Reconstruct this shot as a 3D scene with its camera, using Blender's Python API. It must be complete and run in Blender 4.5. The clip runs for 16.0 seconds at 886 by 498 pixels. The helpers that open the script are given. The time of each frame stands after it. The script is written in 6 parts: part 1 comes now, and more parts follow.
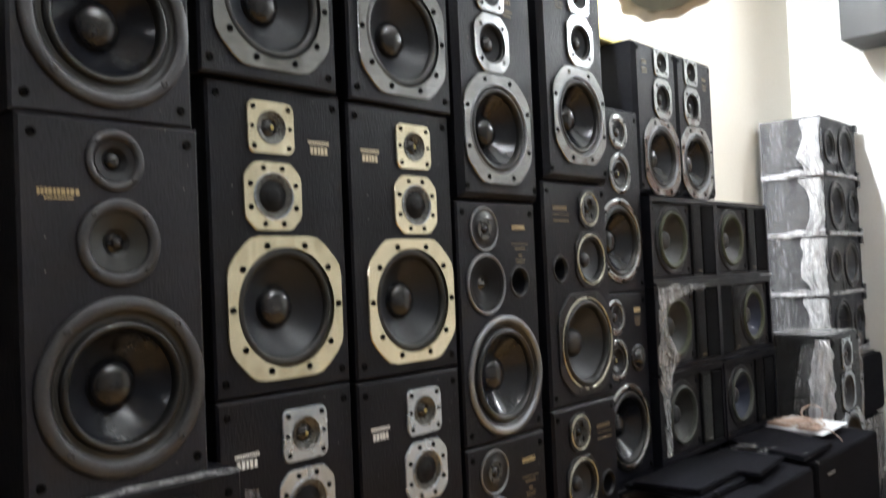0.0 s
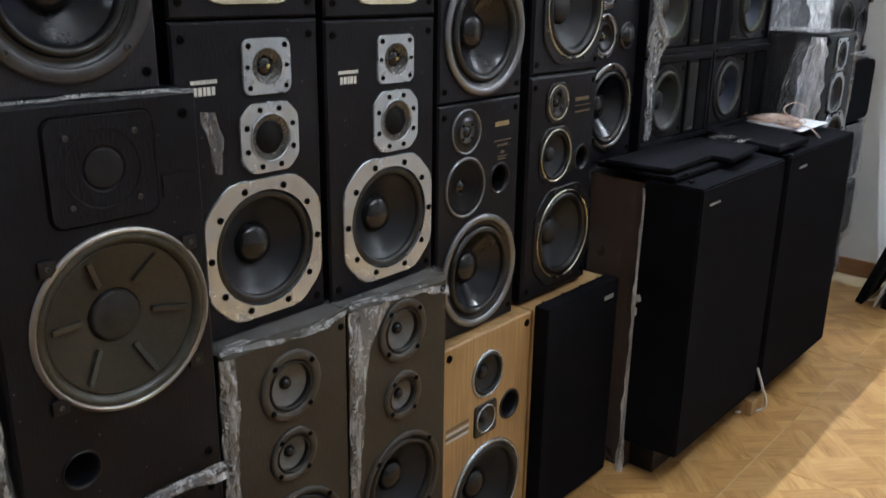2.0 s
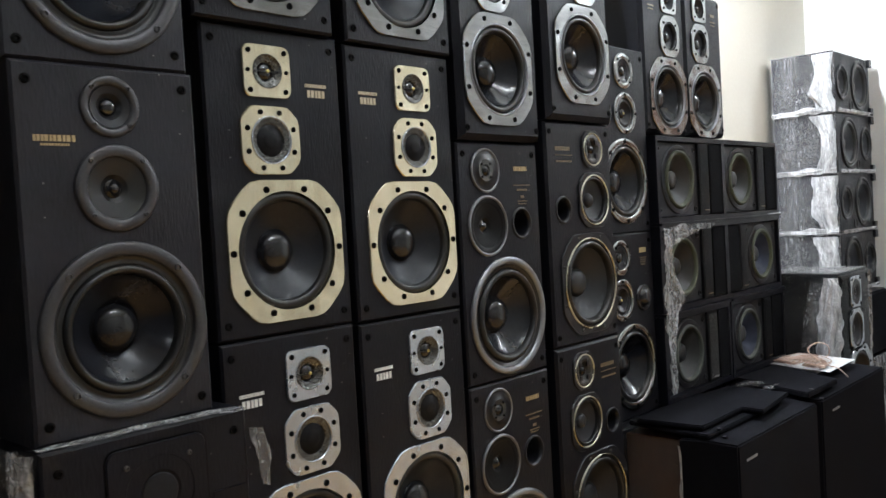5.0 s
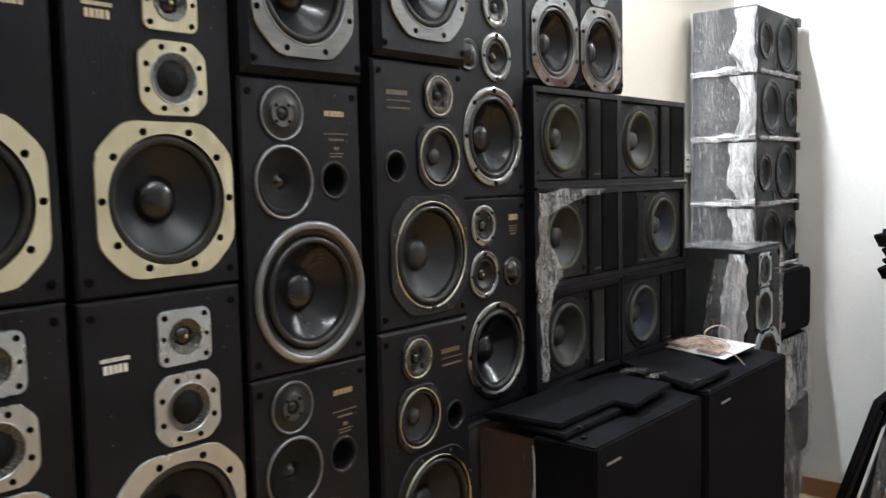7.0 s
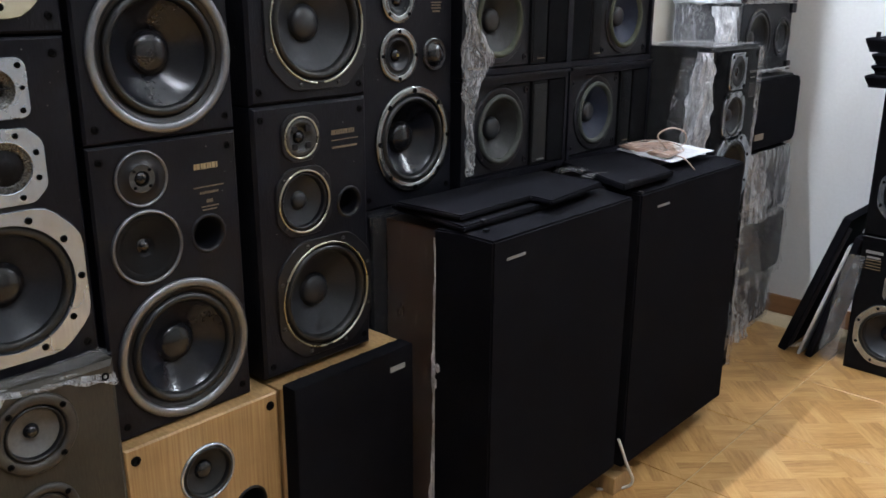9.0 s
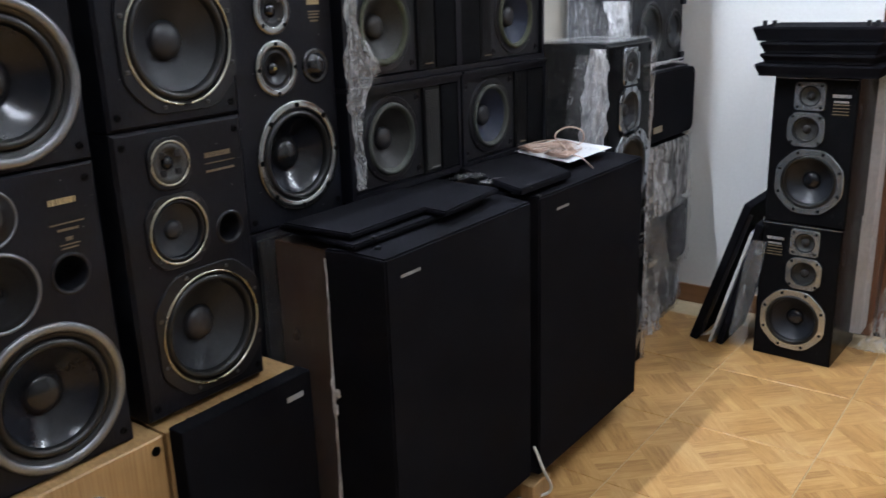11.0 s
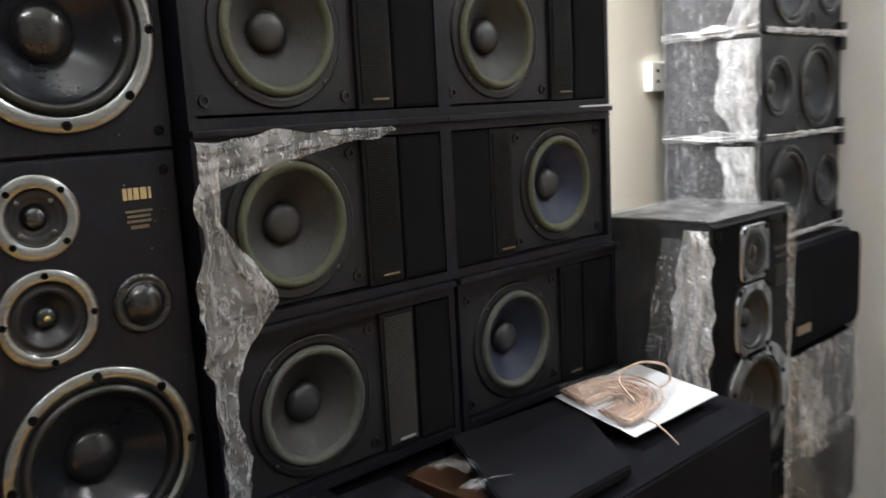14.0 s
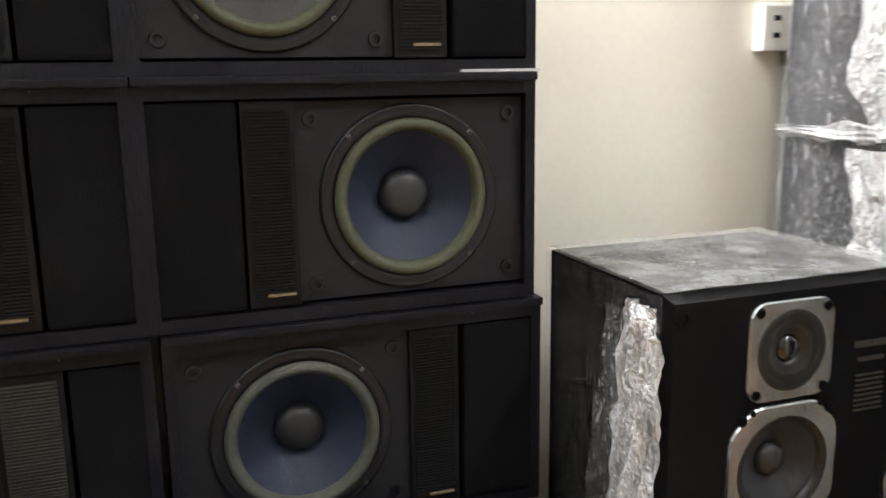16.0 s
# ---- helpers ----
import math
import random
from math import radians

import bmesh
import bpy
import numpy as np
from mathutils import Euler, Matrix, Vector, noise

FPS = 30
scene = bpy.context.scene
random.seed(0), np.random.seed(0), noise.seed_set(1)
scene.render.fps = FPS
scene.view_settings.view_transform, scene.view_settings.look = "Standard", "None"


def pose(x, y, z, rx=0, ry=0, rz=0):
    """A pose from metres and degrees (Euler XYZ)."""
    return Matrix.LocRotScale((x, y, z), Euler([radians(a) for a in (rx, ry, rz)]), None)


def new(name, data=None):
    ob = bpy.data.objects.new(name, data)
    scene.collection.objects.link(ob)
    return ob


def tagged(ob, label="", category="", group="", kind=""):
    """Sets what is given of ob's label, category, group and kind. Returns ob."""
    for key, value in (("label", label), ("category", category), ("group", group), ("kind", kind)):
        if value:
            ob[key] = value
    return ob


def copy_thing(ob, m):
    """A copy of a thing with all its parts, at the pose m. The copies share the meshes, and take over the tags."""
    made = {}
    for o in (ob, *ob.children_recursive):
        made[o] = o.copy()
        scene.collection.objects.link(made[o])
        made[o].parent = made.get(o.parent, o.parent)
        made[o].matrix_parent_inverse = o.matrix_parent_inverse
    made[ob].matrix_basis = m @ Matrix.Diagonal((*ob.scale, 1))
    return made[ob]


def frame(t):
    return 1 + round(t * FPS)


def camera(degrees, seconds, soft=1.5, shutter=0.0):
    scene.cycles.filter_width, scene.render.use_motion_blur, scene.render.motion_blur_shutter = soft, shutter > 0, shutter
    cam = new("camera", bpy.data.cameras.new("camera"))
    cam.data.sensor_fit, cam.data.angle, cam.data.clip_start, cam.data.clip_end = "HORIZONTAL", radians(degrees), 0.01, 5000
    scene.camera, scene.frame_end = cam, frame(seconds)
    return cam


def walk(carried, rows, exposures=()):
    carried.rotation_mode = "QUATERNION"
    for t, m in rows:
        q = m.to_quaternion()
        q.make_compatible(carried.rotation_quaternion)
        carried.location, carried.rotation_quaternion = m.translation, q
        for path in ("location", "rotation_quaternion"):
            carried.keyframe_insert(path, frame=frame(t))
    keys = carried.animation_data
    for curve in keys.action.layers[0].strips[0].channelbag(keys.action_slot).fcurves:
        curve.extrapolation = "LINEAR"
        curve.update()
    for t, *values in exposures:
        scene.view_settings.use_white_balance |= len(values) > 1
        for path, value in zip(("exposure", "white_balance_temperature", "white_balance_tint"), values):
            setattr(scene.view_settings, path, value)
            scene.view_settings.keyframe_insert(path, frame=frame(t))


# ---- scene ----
cam = camera(54.6, 16.0, 1.5, 0.5)
METRES, EYE, TILT, LEAN, TURN = 3.2, 1.39, 0.0, 0.0, 41.7
ROWS = [
    (0.0, 0.0, 0.0, 0.0, 0.07, 1.69, 2.5),
    (0.5, 0.0024, 0.006, -0.011, -0.97, -4.03, 1.08),
    (1.0, 0.0044, 0.0107, -0.0209, -1.33, -9.07, 0.29),
    (1.5, 0.006, 0.019, -0.0304, -1.27, -14.52, -0.37),
    (2.0, 0.0066, 0.0189, -0.0351, -0.46, -17.59, -0.82),
    (2.5, 0.0068, 0.0172, -0.0359, 1.02, -18.97, 0.01),
    (3.0, 0.0064, 0.0173, -0.0358, 1.44, -18.51, 0.76),
    (3.5, 0.0045, 0.0135, -0.0224, 0.88, -12.99, 1.83),
    (4.0, 0.0035, 0.005, -0.0143, 0.87, -7.41, 2.27),
    (4.5, -0.0026, -0.0048, -0.0111, 1.73, -4.93, 2.16),
    (5.0, 0.0084, -0.0029, -0.0023, 1.08, -1.92, 3.31),
    (7.5, 0.1201, 0.1249, -0.0108, -1.79, -5.69, 0.73),
    (8.0, 0.1582, 0.1251, -0.0238, 0.81, -8.98, -1.08),
    (8.5, 0.1747, 0.1289, -0.0369, 1.65, -15.89, -0.32),
    (11.0, 0.2007, 0.1578, -0.0333, -5.07, -16.85, 1.79),
    (11.5, 0.1986, 0.1901, -0.0286, -7.37, -15.75, 1.45),
    (12.0, 0.2124, 0.2315, -0.0194, -4.26, -13.8, 1.72),
    (12.5, 0.2534, 0.2575, -0.0131, 2.1, -11.28, 1.66),
    (13.0, 0.2635, 0.3019, -0.0159, 3.05, -9.64, 2.28),
    (13.5, 0.2669, 0.3783, -0.0142, -1.69, -9.32, 3.06),
    (14.0, 0.309, 0.4412, -0.0126, 4.73, -9.31, 2.97),
    (14.5, 0.3487, 0.505, -0.0134, 10.15, -9.37, 1.68),
    (15.0, 0.3843, 0.5823, -0.0117, 8.52, -10.04, 1.32),
    (15.5, 0.4425, 0.6323, -0.0129, 16.3, -10.94, 1.8),
    (16.0, 0.4827, 0.6767, -0.0162, 28.5, -11.61, 0.81),
]
walk(cam, [(t, pose(0, 0, EYE, TILT, LEAN, TURN) @ pose(METRES * x, METRES * y, METRES * z, 90 + pitch, roll, yaw)) for t, x, y, z, yaw, pitch, roll in ROWS],
     [(0.0, -0.46, 6850, 16), (0.7, -0.72, 6800, 18), (1.6, -0.68, 6400, 16), (3.1, -0.38, 6100, 17), (3.55, -0.26, 5450, 16), (4.2, -0.56, 6350, 15), (7.6, -0.46, 6850, 16), (8.4, -0.55, 6500, 18), (11.3, -0.6, 6200, 18), (12.2, -0.44, 6300, 15), (13.0, -0.4, 6800, 16), (14.5, -0.26, 7100, 16), (16.0, -0.18, 7250, 17)])

# tubes: x, y, z, turn, strength
TUBES = [(-1.37, 2.3, 2.9, 0, 2000.0), (0.05, 4.06, 2.78, 90, 330.0), (0.75, 1.1, 3.53, 0, 390.0), (0.6, -2.34, 2.8, 90, 90.0)]

# ---- world and lamps: fluorescent tubes high on the walls and one on the ceiling light the room ----
world = bpy.data.worlds.new("world")
scene.world = world
world.use_nodes = True
world.node_tree.nodes["Background"].inputs[0].default_value = (0.6, 0.65, 0.7, 1)
world.node_tree.nodes["Background"].inputs[1].default_value = 0.02

# ---- materials ----


def material(name):
    m = bpy.data.materials.new(name)
    m.use_nodes = True
    nt = m.node_tree
    return m, nt, nt.nodes["Principled BSDF"]


def node(nt, kind, **props):
    n = nt.nodes.new(kind)
    for key, value in props.items():
        if key == "operation":
            n.operation = value
        elif key == "data_type":
            n.data_type = value
        elif key == "blend_type":
            n.blend_type = value
    return n


def coords(nt, scale=(1, 1, 1), turn=0.0):
    tc = nt.nodes.new("ShaderNodeTexCoord")
    mp = nt.nodes.new("ShaderNodeMapping")
    mp.inputs["Scale"].default_value = scale
    mp.inputs["Rotation"].default_value = (0, 0, turn)
    nt.links.new(tc.outputs["Object"], mp.inputs[0])
    return mp.outputs[0]


def noise_at(nt, vec, scale, detail=4.0, rough=0.55):
    n = nt.nodes.new("ShaderNodeTexNoise")
    n.inputs["Scale"].default_value = scale
    n.inputs["Detail"].default_value = detail
    n.inputs["Roughness"].default_value = rough
    nt.links.new(vec, n.inputs["Vector"])
    return n.outputs["Fac"]


def ramp(nt, fac, stops):
    r = nt.nodes.new("ShaderNodeValToRGB")
    el = r.color_ramp.elements
    while len(el) < len(stops):
        el.new(0.5)
    for e, (pos, col) in zip(el, stops):
        e.position, e.color = pos, (*col, 1)
    nt.links.new(fac, r.inputs[0])
    return r.outputs[0]


def bump(nt, height, strength, distance=0.002):
    b = nt.nodes.new("ShaderNodeBump")
    b.inputs["Strength"].default_value = strength
    b.inputs["Distance"].default_value = distance
    nt.links.new(height, b.inputs["Height"])
    return b.outputs[0]


def surface(name, dark, light, rough=(0.45, 0.6), metal=0.0, grain=400.0, blotch=9.0, relief=0.3, stretch=(1, 1, 1), dist=0.001, spec=0.5, dust=0.0, wave=0.0):
    """A plain surface with a fine grain and larger stains."""
    m, nt, p = material(name)
    v = coords(nt, stretch)
    v2 = coords(nt)
    fine = noise_at(nt, v, grain, 3.0)
    big = noise_at(nt, v2, blotch, 5.0)
    mix = node(nt, "ShaderNodeMath", operation="MULTIPLY_ADD")
    nt.links.new(fine, mix.inputs[0])
    mix.inputs[1].default_value = 0.5
    half = node(nt, "ShaderNodeMath", operation="MULTIPLY")
    nt.links.new(big, half.inputs[0])
    half.inputs[1].default_value = 0.5
    nt.links.new(half.outputs[0], mix.inputs[2])
    colour = ramp(nt, mix.outputs[0], [(0.3, dark), (0.7, light)])
    if dust:
        vo = nt.nodes.new("ShaderNodeTexVoronoi")
        vo.inputs["Scale"].default_value = 55
        nt.links.new(v2, vo.inputs["Vector"])
        sp = nt.nodes.new("ShaderNodeSeparateColor")
        nt.links.new(vo.outputs["Color"], sp.inputs[0])
        size = nt.nodes.new("ShaderNodeMapRange")
        size.inputs[1].default_value, size.inputs[2].default_value = 0.82, 1.0
        size.inputs[3].default_value, size.inputs[4].default_value = 0.0, 0.07
        nt.links.new(sp.outputs[0], size.inputs[0])
        less = node(nt, "ShaderNodeMath", operation="LESS_THAN")
        nt.links.new(vo.outputs["Distance"], less.inputs[0])
        nt.links.new(size.outputs[0], less.inputs[1])
        mx = node(nt, "ShaderNodeMix", data_type="RGBA")
        nt.links.new(less.outputs[0], mx.inputs[0])
        nt.links.new(colour, mx.inputs[6])
        mx.inputs[7].default_value = (dust, dust, dust * 0.95, 1)
        colour = mx.outputs[2]
    nt.links.new(colour, p.inputs["Base Color"])
    rr = nt.nodes.new("ShaderNodeMapRange")
    rr.inputs[1].default_value, rr.inputs[2].default_value = 0.3, 0.7
    rr.inputs[3].default_value, rr.inputs[4].default_value = rough
    nt.links.new(big, rr.inputs[0])
    nt.links.new(rr.outputs[0], p.inputs["Roughness"])
    p.inputs["Metallic"].default_value = metal
    p.inputs["Specular IOR Level"].default_value = spec
    if relief:
        normal = nt.nodes.new("ShaderNodeBump")
        normal.inputs["Strength"].default_value, normal.inputs["Distance"].default_value = relief, dist
        nt.links.new(fine, normal.inputs["Height"])
        if wave:
            nt.links.new(bump(nt, noise_at(nt, v2, 13.0, 1.0), 1.0, wave), normal.inputs["Normal"])
        nt.links.new(normal.outputs[0], p.inputs["Normal"])
    return m


VINYL = surface("black_vinyl", (0.0022, 0.0023, 0.0039), (0.0071, 0.0074, 0.0113), (0.34, 0.56), grain=260, stretch=(1, 1, 0.25), relief=0.8, spec=0.16, dust=0.12)
# lightened base colour, makes up for the dim light on the end column
VINYL_LIFTED = surface("lightened_black_vinyl", (0.005, 0.005, 0.0076), (0.0132, 0.0132, 0.0186), (0.36, 0.56), grain=260, stretch=(1, 1, 0.25), relief=0.8, spec=0.26, dust=0.14)
VINYL_GREY = surface("grey_baffle", (0.0068, 0.0068, 0.0082), (0.0125, 0.0126, 0.0147), (0.5, 0.65), grain=500, relief=0.4, spec=0.16, dust=0.16)
VINYL_BROWN = surface("dark_brown_vinyl", (0.021, 0.0175, 0.0125), (0.042, 0.036, 0.026), (0.5, 0.65), grain=300, stretch=(1, 1, 0.2), relief=0.4, spec=0.3)
GLOSS_BLACK = surface("gloss_black_lacquer", (0.003, 0.003, 0.0036), (0.0065, 0.0065, 0.0072), (0.16, 0.28), grain=200, relief=0.04, spec=0.05)
CLOTH = surface("black_grille_cloth", (0.0018, 0.0018, 0.0026), (0.0085, 0.0085, 0.0108), (0.85, 0.95), grain=520, relief=0.9, spec=0.03, dust=0.03)
FOAM = surface("black_foam", (0.0028, 0.0028, 0.0033), (0.0066, 0.0066, 0.0074), (0.9, 0.98), grain=700, relief=0.9, spec=0.03)
PLASTIC = surface("black_plastic", (0.0036, 0.0038, 0.0052), (0.008, 0.0085, 0.0112), (0.3, 0.44), grain=600, relief=0.12, spec=0.3)
RUBBER = surface("black_rubber", (0.005, 0.005, 0.005), (0.01, 0.01, 0.01), (0.32, 0.46), grain=300, relief=0.1, spec=0.4)
CONE = surface("black_paper_cone", (0.0088, 0.0098, 0.0125), (0.018, 0.02, 0.0252), (0.32, 0.4), grain=220, relief=0.12, spec=0.22)
CONE_GLOSS = surface("glossy_black_cone", (0.0065, 0.0073, 0.01), (0.0125, 0.014, 0.0188), (0.16, 0.22), grain=200, relief=0.012, spec=0.32)
CONE_GREY = surface("dusty_grey_cone", (0.015, 0.0148, 0.0143), (0.03, 0.0295, 0.0285), (0.45, 0.75), grain=180, relief=0.35, spec=0.2)
CONE_BLUE = surface("blue_grey_cone", (0.009, 0.012, 0.024), (0.016, 0.021, 0.039), (0.5, 0.65), grain=200, relief=0.25, spec=0.2)
CONE_OLIVE = surface("olive_brown_ribbed_cone", (0.024, 0.0228, 0.017), (0.052, 0.049, 0.038), (0.3, 0.45), grain=150, relief=0.3, spec=0.35)
GREEN_SURROUND = surface("pale_green_foam_surround", (0.034, 0.038, 0.025), (0.065, 0.069, 0.047), (0.6, 0.8), grain=160, relief=0.3, spec=0.2)
CONE_MATTE = surface("matte_black_cone", (0.0098, 0.0106, 0.0128), (0.0182, 0.0196, 0.0235), (0.46, 0.58), grain=220, relief=0.3, spec=0.3)
SLAT = surface("ridged_black_plastic", (0.003, 0.003, 0.0035), (0.007, 0.007, 0.008), (0.5, 0.6), grain=400, relief=0.2, spec=0.12)
GREY_SURROUND = surface("grey_foam_surround", (0.035, 0.038, 0.033), (0.065, 0.068, 0.06), (0.6, 0.8), grain=160, relief=0.3, spec=0.2)
CAP = surface("black_dust_cap", (0.007, 0.0072, 0.0085), (0.0135, 0.014, 0.0165), (0.18, 0.26), grain=300, relief=0.03, spec=0.42)
CAP_SOFT = surface("matte_dust_cap", (0.011, 0.0115, 0.0135), (0.0195, 0.0205, 0.0238), (0.42, 0.52), grain=300, relief=0.1, spec=0.4)
CAP_GREY = surface("grey_dust_cap", (0.013, 0.0125, 0.012), (0.026, 0.025, 0.024), (0.44, 0.6), grain=300, relief=0.2, spec=0.3)
GOLD = surface("brushed_champagne_metal", (0.66, 0.6, 0.43), (0.83, 0.78, 0.6), (0.14, 0.21), metal=0.92, grain=300, stretch=(1, 1, 0.06), relief=0.06, dist=0.0005, wave=0.004)
PALE = surface("pale_brushed_metal", (0.36, 0.4, 0.45), (0.5, 0.55, 0.61), (0.22, 0.3), metal=0.75, grain=300, stretch=(1, 1, 0.06), relief=0.05, dist=0.0005, wave=0.003)
SATIN = surface("satin_steel_plate", (0.34, 0.365, 0.39), (0.47, 0.5, 0.53), (0.17, 0.25), metal=0.85, grain=300, stretch=(1, 1, 0.06), relief=0.04, dist=0.0005, wave=0.004)
SILVER = surface("worn_silver_metal", (0.155, 0.16, 0.16), (0.29, 0.298, 0.3), (0.16, 0.27), metal=0.95, grain=260, stretch=(1, 0.08, 1), relief=0.03, dist=0.0005, wave=0.004)
DARK_SILVER = surface("satin_grey_metal_ring", (0.15, 0.156, 0.168), (0.235, 0.243, 0.258), (0.32, 0.42), metal=0.85, grain=240, relief=0.04)
GUNMETAL = surface("dark_grey_metal_ring", (0.03, 0.03, 0.033), (0.055, 0.055, 0.059), (0.36, 0.48), metal=0.5, grain=240, relief=0.1)
RING_GOLD = surface("thin_brass_ring", (0.35, 0.34, 0.265), (0.5, 0.485, 0.395), (0.22, 0.35), metal=1.0, grain=200, relief=0.03)
MESH_GREY = surface("grey_metal_mesh", (0.03, 0.03, 0.029), (0.08, 0.08, 0.077), (0.4, 0.55), metal=0.6, grain=900, relief=0.9)
GROOVE = surface("grey_metal_mesh_ring", (0.01, 0.01, 0.01), (0.17, 0.17, 0.162), (0.22, 0.32), metal=0.8, grain=620, relief=0.5, blotch=500)
DOME = surface("clear_black_dome", (0.008, 0.008, 0.009), (0.014, 0.014, 0.016), (0.08, 0.16), grain=300, relief=0.02, spec=0.6)
# near black for sunken screws, with the shade inside holes and grooves painted in
HOLE_DARK = surface("dark_screw_and_hole_shade", (0.0015, 0.0015, 0.0015), (0.003, 0.003, 0.003), (0.6, 0.7), grain=300, relief=0.0, spec=0.05)
BROWN_RING = surface("brown_grey_painted_ring", (0.026, 0.023, 0.019), (0.046, 0.041, 0.035), (0.38, 0.5), grain=300, relief=0.1, spec=0.4)
CONE_PALE = surface("pale_grey_cone", (0.085, 0.083, 0.078), (0.14, 0.137, 0.13), (0.4, 0.55), grain=200, relief=0.2, spec=0.3)
RIM_BRIGHT = surface("polished_silver_rim", (0.55, 0.55, 0.54), (0.7, 0.7, 0.69), (0.3, 0.45), metal=0.7, grain=240, relief=0.1)
STEEL = surface("dark_steel_screw", (0.05, 0.05, 0.05), (0.12, 0.12, 0.12), (0.35, 0.5), metal=0.9, grain=300, relief=0.0)
INK_GOLD = surface("gold_print", (0.3, 0.22, 0.1), (0.42, 0.32, 0.17), (0.4, 0.5), grain=300, relief=0.0)
INK_DIM = surface("faded_bronze_print", (0.11, 0.08, 0.045), (0.16, 0.12, 0.07), (0.45, 0.55), grain=300, relief=0.0)
INK_FAINT = surface("faint_grey_print", (0.02, 0.0185, 0.016), (0.036, 0.033, 0.029), (0.45, 0.55), grain=300, relief=0.0)
INK_WHITE = surface("white_print", (0.6, 0.6, 0.58), (0.75, 0.75, 0.72), (0.4, 0.5), grain=300, relief=0.0)
INK_GREY = surface("grey_print", (0.22, 0.22, 0.22), (0.32, 0.32, 0.31), (0.4, 0.5), grain=300, relief=0.0)
STICKER = surface("cream_sticker", (0.42, 0.36, 0.24), (0.55, 0.48, 0.34), (0.4, 0.55), grain=300, relief=0.0)
PAPER = surface("white_paper", (0.4, 0.41, 0.43), (0.56, 0.56, 0.57), (0.5, 0.65), grain=60, relief=0.1)
COPPER = surface("copper_wire_in_clear_sheath", (0.42, 0.27, 0.2), (0.62, 0.47, 0.39), (0.2, 0.35), metal=0.25, grain=300, relief=0.2)
CABLE_WHITE = surface("white_cable", (0.55, 0.54, 0.5), (0.7, 0.69, 0.66), (0.4, 0.5), grain=200, relief=0.0)
OAK = surface("light_oak_veneer", (0.2, 0.105, 0.036), (0.49, 0.315, 0.14), (0.42, 0.55), grain=75, stretch=(1, 3, 0.06), blotch=5, relief=0.1)
WALNUT = surface("dark_walnut_veneer", (0.025, 0.012, 0.007), (0.06, 0.03, 0.017), (0.25, 0.4), grain=60, stretch=(3, 3, 0.08), blotch=5, relief=0.1)
DOOR_WOOD = surface("red_brown_door_wood", (0.12, 0.042, 0.018), (0.2, 0.08, 0.035), (0.35, 0.5), grain=50, stretch=(3, 3, 0.06), blotch=4, relief=0.15)
# dark tone of the unseen south wall, keeps reflections on black cabinets low
UNSEEN_DARK = surface("unseen_wall_dark", (0.06, 0.06, 0.06), (0.11, 0.11, 0.11), (0.5, 0.65), grain=40, stretch=(3, 3, 0.06), blotch=3, relief=0.15)
BASE_WOOD = surface("brown_skirting", (0.19, 0.085, 0.035), (0.28, 0.135, 0.06), (0.35, 0.5), grain=50, stretch=(0.08, 0.5, 3), blotch=4, relief=0.1)
CREAM_WALL = surface("cream_wall_paint", (0.74, 0.7, 0.61), (0.8, 0.765, 0.68), (0.55, 0.7), grain=90, blotch=1.6, relief=0.04, dist=0.002)
WHITE_WALL = surface("white_wall_paint", (0.73, 0.73, 0.71), (0.8, 0.8, 0.785), (0.55, 0.7), grain=90, blotch=1.6, relief=0.15, dist=0.002)
# tone of the unseen east wall, set by what the plates should reflect
UNSEEN_GREY = surface("unseen_wall_grey", (0.3, 0.29, 0.27), (0.36, 0.35, 0.325), (0.55, 0.7), grain=90, blotch=1.6, relief=0.1, dist=0.002)
CEIL = surface("white_ceiling_paint", (0.75, 0.75, 0.73), (0.82, 0.82, 0.8), (0.7, 0.8), grain=60, blotch=1.2, relief=0.1)
SWITCH = surface("white_switch_plastic", (0.7, 0.69, 0.65), (0.78, 0.77, 0.74), (0.3, 0.4), grain=100, relief=0.0)
BRASS = surface("yellow_brass", (0.5, 0.4, 0.12), (0.66, 0.55, 0.22), (0.28, 0.45), metal=0.8, grain=60, relief=0.1)
HORN = surface("cream_painted_horn", (0.5, 0.44, 0.34), (0.68, 0.62, 0.52), (0.3, 0.5), grain=30, relief=0.15)
HORN_IN = surface("grey_green_horn_throat", (0.2, 0.21, 0.17), (0.32, 0.33, 0.28), (0.4, 0.6), grain=20, relief=0.1)
CABINET_GREY = surface("dark_grey_painted_box", (0.02, 0.021, 0.022), (0.035, 0.037, 0.039), (0.5, 0.65), grain=300, relief=0.4)
GROUT = surface("pale_grout", (0.42, 0.33, 0.2), (0.55, 0.44, 0.28), (0.6, 0.75), grain=120, relief=0.2)


